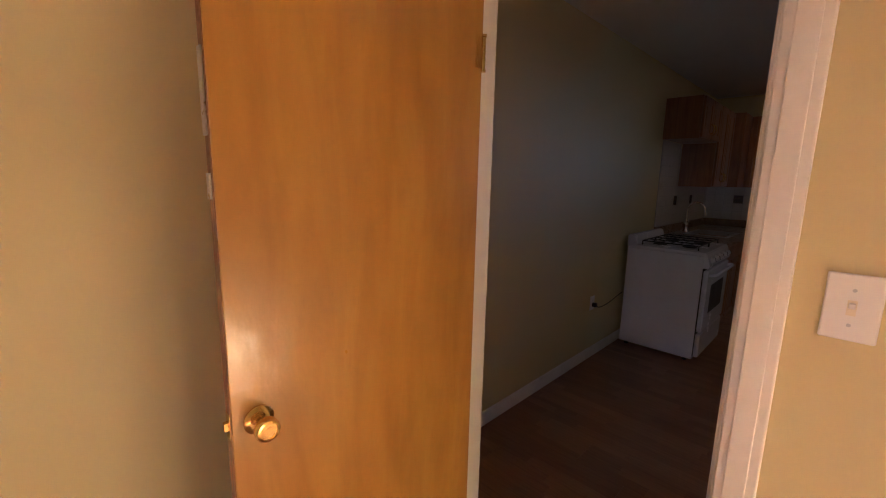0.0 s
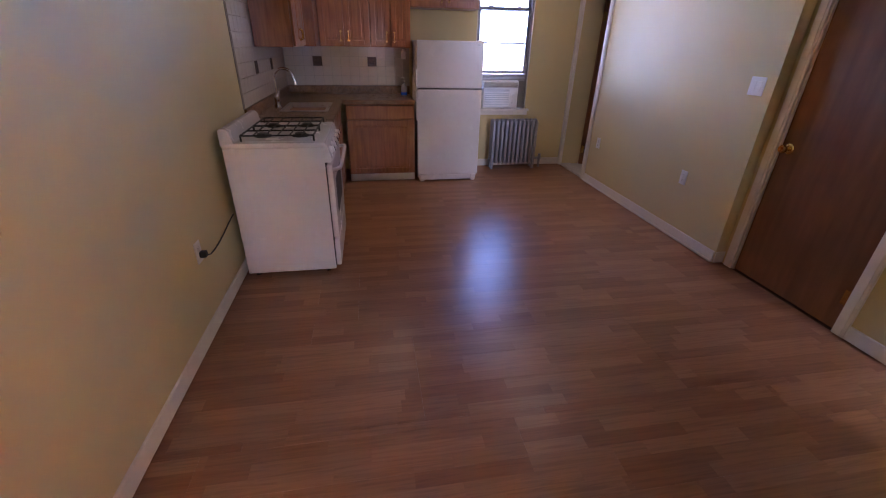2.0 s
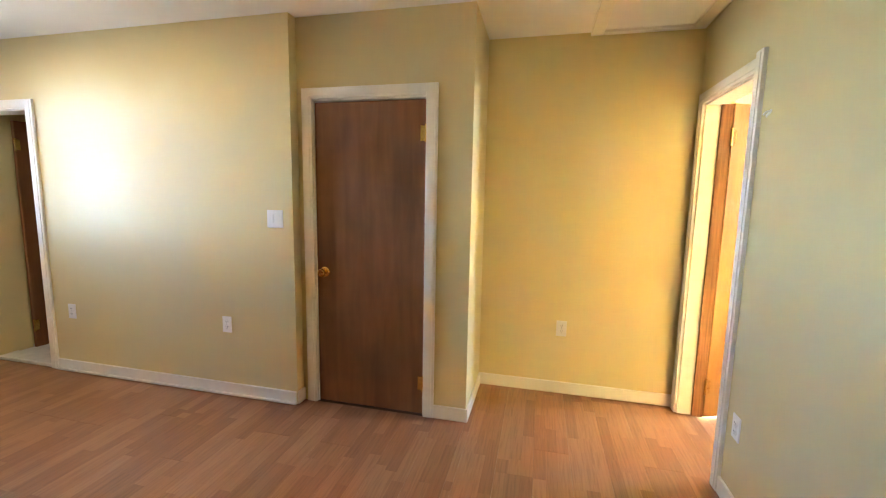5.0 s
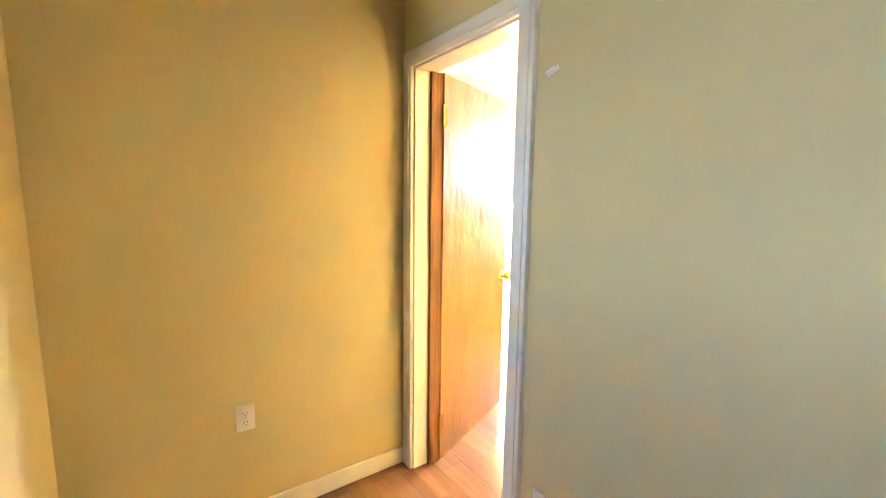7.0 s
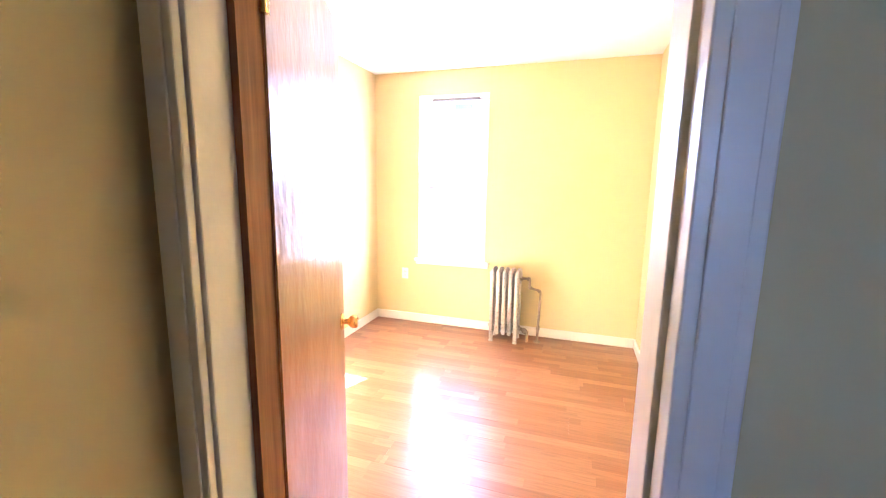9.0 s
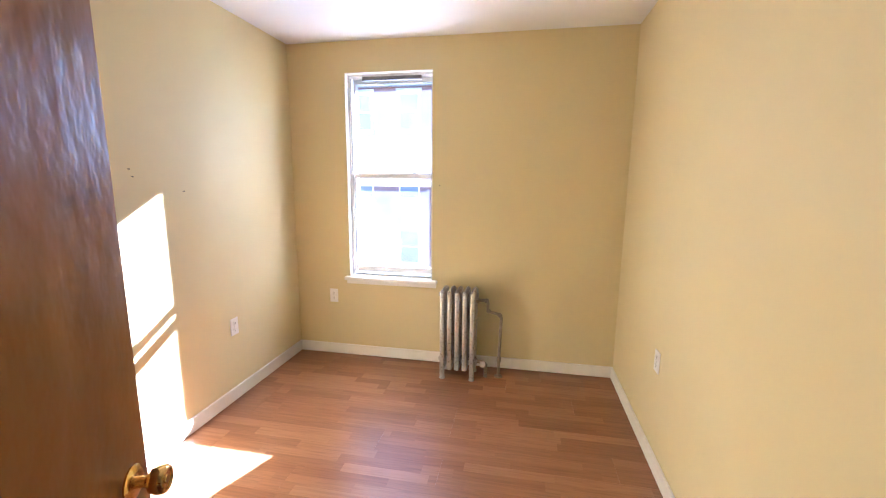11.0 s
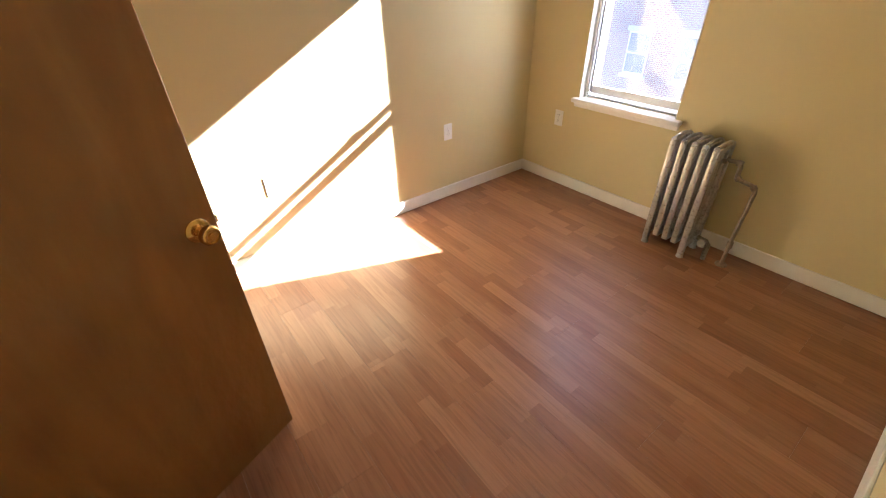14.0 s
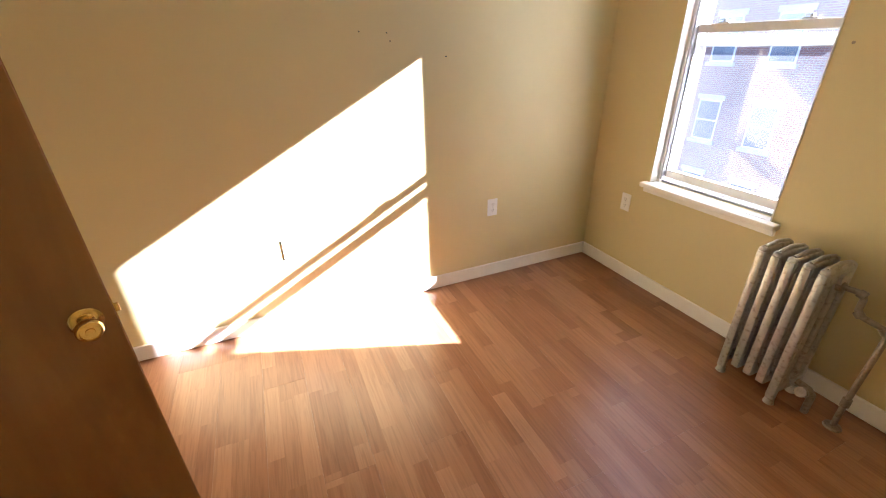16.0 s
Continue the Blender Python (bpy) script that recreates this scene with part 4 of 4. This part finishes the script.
# ---- stove ----
def stove():
    s = thing("gas_stove", "white freestanding gas stove with black cast-iron grates", "stove", pose(0.045, 2.725, 0))
    W, D = 0.745, 0.585     # along y, along x
    part("body", B(0, D, 0, W, 0.03, 0.885, 0.006), M_ENAMEL, s)
    for x in (0.05, D - 0.06):
        for y in (0.05, W - 0.05):
            part("foot", cyl(bmesh.new(), (x, y, 0.0), (x, y, 0.035), 0.018, seg=10), M_RUBBER, s)
    top = part("cooktop", B(0.0, D + 0.012, -0.004, W + 0.004, 0.885, 0.915, 0.009, 3), M_ENAMEL, s)
    part("burner_well", B(0.10, D - 0.05, 0.04, W - 0.04, 0.9152, 0.918, 0.001), M_ENAMEL, top)
    bg = bmesh.new()
    prof = [(-0.004, 0.90), (0.075, 0.905), (0.062, 0.95), (0.054, 0.985), (0.038, 1.0), (0.008, 1.0), (-0.004, 0.99)]
    a = [bg.verts.new((x, 0.0, z)) for x, z in prof]
    b = [bg.verts.new((x, W, z)) for x, z in prof]
    for i in range(len(prof)):
        j = (i + 1) % len(prof)
        bg.faces.new((a[i], a[j], b[j], b[i]))
    bg.faces.new(list(reversed(a)))
    bg.faces.new(b)
    part("backguard", bg, M_ENAMEL, s, "", True)
    for bx in (0.20, 0.43):
        for by in (0.20, W - 0.20):
            part("burner", lathe(bmesh.new(), [(0.055, 0.0), (0.05, 0.008), (0.034, 0.012), (0.034, 0.02), (0.005, 0.022)], 20, pose(bx, by, 0.918)), M_IRON, s, "black burner head", True)
    for gy0 in (0.045, W / 2 + 0.008):
        g = bmesh.new()
        gy1 = gy0 + W / 2 - 0.053
        zt = 0.952
        x0, x1 = 0.105, D - 0.055
        for y in (gy0, gy1, (gy0 + gy1) / 2):
            tube(g, [(x0, y, zt), (x1, y, zt)], 0.0055, 6)
        for i in range(7):
            x = x0 + (x1 - x0) * i / 6
            tube(g, [(x, gy0, zt), (x, gy1, zt)], 0.0055 if i in (0, 6) else 0.0048, 6)
        for x in (x0, x1):
            for y in (gy0, gy1):
                tube(g, [(x, y, zt), (x, y, 0.917)], 0.006, 6)
        part("grate", g, M_IRON, s, "black cast-iron burner grate", True)
    cp = bmesh.new()
    prof = [(D - 0.01, 0.79), (D + 0.035, 0.79), (D + 0.045, 0.81), (D + 0.018, 0.905), (D - 0.01, 0.905)]
    a = [cp.verts.new((x, 0.004, z)) for x, z in prof]
    b = [cp.verts.new((x, W - 0.004, z)) for x, z in prof]
    for i in range(len(prof)):
        j = (i + 1) % len(prof)
        cp.faces.new((a[i], a[j], b[j], b[i]))
    cp.faces.new(list(reversed(a)))
    cp.faces.new(b)
    panel = part("control_panel", cp, M_ENAMEL, s)
    for k in range(5):
        y = 0.09 + k * (W - 0.18) / 4
        kb = part("knob", lathe(bmesh.new(), [(0.024, 0.0), (0.023, 0.012), (0.018, 0.016), (0.017, 0.03), (0.003, 0.031)], 18, pose(D + 0.031, y, 0.85, 0, 74)), M_WHITE, panel, "white control knob", True)
        part("pointer", B(0.0285, 0.034, -0.002, 0.002, -0.016, 0.016), M_DARK, kb)
        kb.children[0].matrix_basis = pose(D + 0.031, y, 0.85, 0, -16)
    part("door_gap", B(D, D + 0.006, 0.006, W - 0.006, 0.06, 0.785), M_DARK, s)
    dr = part("oven_door", B(D + 0.006, D + 0.042, 0.004, W - 0.004, 0.265, 0.775, 0.012, 3), M_ENAMEL, s)
    part("door_window", B(D + 0.042, D + 0.0435, 0.15, W - 0.15, 0.40, 0.64), M_DARK, dr, "dark oven window")
    hb = bmesh.new()
    tube(hb, [(D + 0.04, 0.035, 0.735), (D + 0.07, 0.04, 0.74), (D + 0.085, 0.065, 0.742), (D + 0.09, 0.12, 0.743), (D + 0.09, W - 0.12, 0.743),
              (D + 0.085, W - 0.065, 0.742), (D + 0.07, W - 0.04, 0.74), (D + 0.04, W - 0.035, 0.735)], 0.013, 12)
    part("handle", hb, M_ENAMEL, dr, "white oven door handle", True)
    part("drawer", B(D + 0.006, D + 0.040, 0.004, W - 0.004, 0.055, 0.250, 0.010, 3), M_ENAMEL, s)


stove()


# ---- cabinets ----
def pull(parent, m):
    """A small brass arch pull, its long side along local z, on a face at local y=0 looking to -y."""
    bm = bmesh.new()
    tube(bm, [m @ Vector(p) for p in ((0, 0, -0.042), (0, -0.016, -0.038), (0, -0.024, -0.018), (0, -0.026, 0), (0, -0.024, 0.018), (0, -0.016, 0.038), (0, 0, 0.042))], 0.005, 8)
    for z in (-0.042, 0.042):
        cyl(bm, m @ Vector((0, 0.0, z)), m @ Vector((0, -0.004, z)), 0.010, seg=12)
    part("handle", bm, M_BRASS, parent, "small brass pull", True)


def panel_door(parent, name, x0, x1, z0, z1, y, mat=None):
    """A raised-panel door in the plane y, looking to -y."""
    mat = mat or M_CAB
    bm = bmesh.new()
    f = 0.055
    t = 0.020
    box(bm, x0, x0 + f, y - t, y, z0, z1, 0.003)
    box(bm, x1 - f, x1, y - t, y, z0, z1, 0.003)
    box(bm, x0 + f, x1 - f, y - t, y, z0, z0 + f, 0.003)
    box(bm, x0 + f, x1 - f, y - t, y, z1 - f, z1, 0.003)
    d = part(name, bm, mat, parent)
    part("panel", B(x0 + f - 0.004, x1 - f + 0.004, y - 0.012, y - 0.002, z0 + f - 0.004, z1 - f + 0.004), mat, d)
    if x1 - x0 > 0.2 and z1 - z0 > 0.22:
        bm = bmesh.new()
        g = f + 0.022
        box(bm, x0 + g, x1 - g, y - 0.018, y - 0.0125, z0 + g, z1 - g, 0.0025, 1)
        part("raised_field", bm, mat, d)
    return d


def upper_cabinet(label, m, w, z0, z1, doors, depth=0.31, pulls="low"):
    """Back at local y=depth, front at y=0; x from 0 to w."""
    c = thing("wall_cabinet", label, "cabinet", m, "kitchen wall cabinets")
    part("body", B(0, w, 0, depth, z0, z1, 0.002, 1), M_CAB, c)
    dw = w / doors
    for k in range(doors):
        d = panel_door(c, "door", k * dw + 0.006, (k + 1) * dw - 0.006, z0 + 0.008, z1 - 0.008, -0.001)
        near = (k + 1) * dw - 0.04 if (k % 2 == 0 and doors > 1) else k * dw + 0.04
        pull(d, pose(near, -0.021, z0 + 0.10))
    return c


UP = "cherry-brown wooden wall cabinet with raised panel doors"
# on the west wall, fronts look to +x
upper_cabinet("short cherry-brown wall cabinet with a worn edge beside the stove", pose(0.325, 3.42, 0, 0, 0, 90), 0.665, 1.86, 2.235, 2)
upper_cabinet(UP, pose(0.325, 4.09, 0, 0, 0, 90), 0.66, 1.415, 2.235, 2)
part_c = thing("wall_cabinet", "cherry-brown corner wall cabinet", "cabinet", None, "kitchen wall cabinets")
part("body", B(0.012, 0.44, 4.755, KY - 0.012, 1.415, 2.235, 0.002, 1), M_CAB, part_c)
part("filler", B(0.325, 0.438, 5.086, 5.094, 1.42, 2.23), M_CAB, part_c)
upper_cabinet(UP, pose(0.445, 5.095, 0), 0.525, 1.415, 2.225, 2)
upper_cabinet(UP, pose(0.973, 5.095, 0), 0.43, 1.415, 2.225, 2)
upper_cabinet("short cherry-brown wall cabinet above the refrigerator", pose(1.406, 5.095, 0), 0.745, 1.80, 2.225, 2)


def base_cabinet(label, m, w, doors, drawer=True, depth=0.58):
    c = thing("base_cabinet", label, "cabinet", m, "kitchen base cabinets")
    part("body", B(0, w, 0, depth, 0.10, 0.872, 0.002, 1), M_CAB, c)
    part("toe_kick", B(0.0, w, 0.06, depth, 0.0, 0.10), M_TRIM, c, "pale toe-kick board")
    dw = w / doors
    top = 0.70 if drawer else 0.865
    for k in range(doors):
        panel_door(c, "door", k * dw + 0.012, (k + 1) * dw - 0.012, 0.115, top, -0.001)
    if drawer:
        part("drawer_front", B(0.012, w - 0.012, -0.021, -0.001, 0.715, 0.855, 0.004), M_CAB, c)
    return c


base_cabinet("cherry-brown wooden base cabinet with a drawer front beside the refrigerator", pose(0.665, 4.815, 0), 0.745, 1)
base_cabinet("cherry-brown wooden sink base cabinet", pose(0.60, 3.50, 0, 0, 0, 90), 1.25, 3)

# ---- worktop with the sink let in ----
SKX0, SKX1, SKY0, SKY1 = 0.16, 0.55, 4.0, 4.55
ct = thing("worktop", "brown speckled laminate L-shaped kitchen worktop", "worktop")
bm = bmesh.new()
Z0, Z1 = 0.873, 0.912
box(bm, 0.004, 0.64, 3.49, SKY0, Z0, Z1, 0.004)
box(bm, 0.004, SKX0, SKY0, SKY1, Z0, Z1)
box(bm, SKX1, 0.64, SKY0, SKY1, Z0, Z1)
box(bm, 0.004, 0.64, SKY1, KY - 0.012, Z0, Z1, 0.004)
box(bm, 0.64, 1.41, 4.765, KY - 0.012, Z0, Z1, 0.004)
part("top", bm, M_COUNTER, ct)
part("splash_lip", B(0.004, 0.022, 3.49, KY - 0.012, Z1, Z1 + 0.09, 0.003), M_COUNTER, ct)
part("splash_lip", B(0.022, 1.41, KY - 0.03, KY - 0.012, Z1, Z1 + 0.09, 0.003), M_COUNTER, ct)

sk = thing("kitchen_sink", "stainless steel sink let into the worktop", "sink")
bm = bmesh.new()
box(bm, SKX0 - 0.012, SKX0 + 0.02, SKY0 - 0.012, SKY1 + 0.012, Z1, Z1 + 0.006, 0.002)
box(bm, SKX1 - 0.02, SKX1 + 0.012, SKY0 - 0.012, SKY1 + 0.012, Z1, Z1 + 0.006, 0.002)
box(bm, SKX0 + 0.02, SKX1 - 0.02, SKY0 - 0.012, SKY0 + 0.02, Z1, Z1 + 0.006, 0.002)
box(bm, SKX0 + 0.02, SKX1 - 0.02, SKY1 - 0.02, SKY1 + 0.012, Z1, Z1 + 0.006, 0.002)
part("rim", bm, M_STEEL, sk)
bm = bmesh.new()
box(bm, SKX0 + 0.004, SKX1 - 0.004, SKY0 + 0.004, SKY1 - 0.004, 0.742, 0.75)
box(bm, SKX0 + 0.004, SKX0 + 0.012, SKY0 + 0.004, SKY1 - 0.004, 0.75, Z1)
box(bm, SKX1 - 0.012, SKX1 - 0.004, SKY0 + 0.004, SKY1 - 0.004, 0.75, Z1)
box(bm, SKX0 + 0.012, SKX1 - 0.012, SKY0 + 0.004, SKY0 + 0.012, 0.75, Z1)
box(bm, SKX0 + 0.012, SKX1 - 0.012, SKY1 - 0.012, SKY1 - 0.004, 0.75, Z1)
part("bowl", bm, M_STEEL, sk)
part("drain", lathe(bmesh.new(), [(0.04, 0), (0.04, 0.003), (0.02, 0.002)], 20, pose(0.36, 4.27, 0.75)), M_CHROME, sk, "", True)

fc = thing("faucet", "tall chrome gooseneck kitchen faucet with a side lever", "faucet", pose(0.10, 4.24, Z1))
part("base", lathe(bmesh.new(), [(0.03, 0), (0.03, 0.006), (0.022, 0.02), (0.02, 0.06), (0.024, 0.07), (0.024, 0.10), (0.014, 0.115)], 20), M_CHROME, fc, "", True)
bm = bmesh.new()
tube(bm, [(0, 0, 0.10), (0, 0, 0.22)] + arc(0.085, 0.245, 0.085, 180, 20, 12) + [(0.172, 0, 0.235), (0.176, 0, 0.215)], 0.0115, 12)
part("spout", bm, M_CHROME, fc, "", True)
part("aerator", cyl(bmesh.new(), (0.176, 0, 0.222), (0.179, 0, 0.195), 0.014, seg=14), M_CHROME, fc, "", True)
part("lever", tube(bmesh.new(), [(0, 0.02, 0.085), (0.005, 0.045, 0.095), (0.01, 0.06, 0.12), (0.015, 0.065, 0.16)], 0.007, 8), M_CHROME, fc, "", True)

# ---- backsplash ----
bs = thing("wall_backsplash", "cream ceramic tile backsplash with dark accent tiles", "backsplash", kind="structure")
part("grout_bed", B(0.004, 1.41, KY - 0.006, KY - 0.001, 1.0, 1.415), M_GROUT, bs)
part("grout_bed", B(0.001, 0.006, 3.49, KY - 0.006, 1.0, 1.415), M_GROUT, bs)
part("grout_bed", B(0.001, 0.006, 3.49, 4.09, 1.415, 1.86), M_GROUT, bs)
TS = 0.102
TILE = mesh_of("tile", box(bmesh.new(), 0.0015, TS - 0.0015, -0.006, 0.0, 0.0015, TS - 0.0015, 0.0015, 1), M_TILE)
TILE_DARK = mesh_of("tile_dark", box(bmesh.new(), 0.0015, TS - 0.0015, -0.0075, 0.0, 0.0015, TS - 0.0015, 0.002, 1), M_ACCENT)


def tile(m, dark):
    o = new("tile", TILE_DARK if dark else TILE)
    o.parent = bs
    o.matrix_basis = m
    if dark:
        o["label"] = "dark brown accent tile"


for i in range(13):
    for j in range(4):
        tile(pose(0.012 + i * TS, KY - 0.006, 1.004 + j * TS), j == 2 and i in (3, 9))
for i in range(18):
    for j in range(8 if i < 6 else 4):
        tile(pose(0.006, 3.50 + i * TS, 1.004 + j * TS, 0, 0, 90), j == 2 and i in (5, 11))

nl = thing("night_light", "small white plug-in night light on the backsplash", "night light", pose(1.345, KY - 0.012, 1.33, 0, 0, 180))
part("body", B(-0.025, 0.025, 0, 0.03, -0.04, 0.045, 0.008, 3), M_WHITE, nl)
part("lens", lathe(bmesh.new(), [(0.018, 0), (0.018, 0.02), (0.012, 0.03), (0.002, 0.033)], 16, pose(0, 0.018, 0.035)), M_WHITE, nl, "", True)
sb = thing("soap_bottle", "grey pump bottle with blue liquid on the worktop", "bottle", pose(1.32, 5.08, Z1))
part("bottle", lathe(bmesh.new(), [(0.03, 0), (0.034, 0.008), (0.034, 0.03), (0.0345, 0.07), (0.034, 0.10), (0.026, 0.125), (0.012, 0.14), (0.012, 0.155)], 22), M_BOTTLE, sb, "", True)
part("label_band", lathe(bmesh.new(), [(0.0346, 0.02), (0.0352, 0.021), (0.0352, 0.05), (0.0346, 0.051)], 22), M_BLUE, sb, "bright blue band", True)
bm = bmesh.new()
cyl(bm, (0, 0, 0.155), (0, 0, 0.175), 0.014)
cyl(bm, (0, 0, 0.175), (0, 0, 0.20), 0.005)
tube(bm, [(0, 0, 0.20), (-0.01, -0.01, 0.205), (-0.035, -0.03, 0.20)], 0.006, 8)
part("pump", bm, M_WHITE, sb, "white pump head", True)


# ---- refrigerator ----
def fridge():
    r = thing("refrigerator", "white top-freezer refrigerator with a few stains", "refrigerator", pose(1.436, 4.775, 0))
    W, D, HH = 0.715, 0.58, 1.495
    part("cabinet", B(0.004, W - 0.004, 0.06, D, 0.03, HH - 0.005, 0.006), M_ENAMEL, r)
    part("seal", B(0.012, W - 0.012, 0.05, 0.06, 0.09, HH - 0.015), M_DARK, r, "dark door seal")
    part("freezer_door", B(0, W, 0.0, 0.05, 1.03, HH, 0.012, 3), M_ENAMEL, r)
    part("fridge_door", B(0, W, 0.0, 0.05, 0.075, 1.02, 0.012, 3), M_ENAMEL, r)
    part("kick_plate", B(0.02, W - 0.02, 0.012, 0.06, 0.014, 0.073, 0.004), M_ENAMEL, r, "white kick plate")
    for x in (0.03, W - 0.08):
        part("foot", B(x, x + 0.05, 0.0, 0.06, 0.0, 0.075, 0.004), M_ENAMEL, r)
    for x in (0.06, W - 0.06):
        part("roller", cyl(bmesh.new(), (x - 0.012, D - 0.06, 0.018), (x + 0.012, D - 0.06, 0.018), 0.018, seg=12), M_RUBBER, r)
    part("hinge_cap", B(W - 0.06, W - 0.01, 0.006, 0.05, HH, HH + 0.012, 0.003), M_WHITE, r)
    for z0, z1 in ((1.04, 1.22), (0.70, 1.01)):
        part("handle", B(-0.012, 0.003, -0.004, 0.03, z0, z1, 0.004), M_ENAMEL, r, "white side grip")
    part("badge", B(W - 0.075, W - 0.045, -0.0015, 0.0, 1.455, 1.462), M_ALU, r)
    part("gap_clip", B(W - 0.004, W + 0.022, 0.0, 0.03, 1.012, 1.036, 0.004), M_ALU, r, "grey middle hinge")


fridge()

# bathroom: tiled floor seen past the open door
tagged(part("bathroom_floor", B(KX + 0.13, 5.1, 4.4, KY, 0.0, 0.02), M_STONE), "pale stone bathroom floor", "floor", kind="structure")

# ---- outside ----
gr = tagged(part("ground", B(-400, 400, -400, 400, -7.2, -7.0), M_ASPHALT), "grey asphalt street below the windows", "ground", kind="structure")


def building(label, x0, x1, y0, y1, z1, mat, cols, rows, pitch_x, first_x, first_z, ww=1.0, wh=1.65, storey=3.1):
    b = thing("apartment_building", label, "building")
    part("wall", B(x0, x1, y0, y1, -7.0, z1), mat, b)
    part("cornice", B(x0 - 0.15, x1 + 0.15, y1, y1 + 0.35, z1 - 0.6, z1 + 0.1, 0.03), M_STUCCO, b)
    part("roof", B(x0 + 0.2, x1 - 0.2, y0 + 0.2, y1 - 0.2, z1, z1 + 0.05), M_ASPHALT, b)
    for i in range(cols):
        for j in range(rows):
            x, z = first_x + i * pitch_x, first_z + j * storey
            w = part("window", B(x, x + ww, y1 + 0.001, y1 + 0.02, z, z + wh), M_SASH, b)
            part("pane", B(x + 0.07, x + ww - 0.07, y1 + 0.02, y1 + 0.03, z + wh / 2 + 0.04, z + wh - 0.07), M_FARGLASS, w)
            part("pane", B(x + 0.07, x + ww - 0.07, y1 + 0.02, y1 + 0.03, z + 0.07, z + wh / 2 - 0.03), M_FARGLASS, w)
            part("sill", B(x - 0.1, x + ww + 0.1, y1 + 0.001, y1 + 0.12, z - 0.16, z, 0.01), M_STUCCO, w)
            part("lintel", B(x - 0.1, x + ww + 0.1, y1 + 0.001, y1 + 0.05, z + wh, z + wh + 0.2, 0.01), M_STUCCO, w)


building("red brick apartment building across the street", 7.5, 24.0, -30, -19, 6.2, M_BRICK, 7, 4, 2.25, 8.3, -5.6)
building("tan brick apartment building across the street", -12.0, 7.4, -30, -19.3, 6.4, M_BRICK2, 8, 4, 2.3, -11.2, -5.6)

# ---- floors: boards laid along x ----
fl = tagged(part("floor", B(-0.15, 5.6, -3.52, KY + 0.15, -0.15, -0.008), M_UNDER), "oak laminate floor in three-strip boards", "floor", kind="structure")
BW_, BL_ = 0.195, 1.29
PLANKS = {}


def plank(x0, x1, y0, y1):
    key = (round(x1 - x0, 2), round(y1 - y0, 3))
    if key not in PLANKS:
        PLANKS[key] = mesh_of("plank", box(bmesh.new(), 0.0002, x1 - x0 - 0.0002, 0.0002, y1 - y0 - 0.0002, -0.0078, 0.0, 0.0005, 1), M_FLOOR)
    o = new("plank", PLANKS[key])
    o.parent = fl
    o.location = (x0, y0, 0)


def lay(x0, x1, y0, y1, seed):
    rng = random.Random(seed)
    y = y0
    while y < y1 - 0.01:
        e = min(y + BW_, y1)
        x = x0 - rng.choice((0.2, 0.5, 0.75, 0.95, 1.1))
        while x < x1 - 0.01:
            a, b = max(x, x0), min(x + BL_, x1)
            if b - a > 0.02:
                plank(a, b, y, e)
            x += BL_
        y = e


lay(0.0, KX, 2.505, KY, 1)
lay(0.0, SX, AY, 2.505, 2)
lay(0.0, AX, 0.15, AY, 3)
lay(2.0, AX, 0.0, 0.15, 4)
lay(ENTRY[0], ENTRY[1], 0.0, 0.15, 5)
lay(BEDDOOR[0], BEDDOOR[1], -0.12, 0.0, 6)
lay(BX0, BX1, BY, -0.12, 7)
lay(0.0, BX0 - 0.15, BY, 0.0, 8)
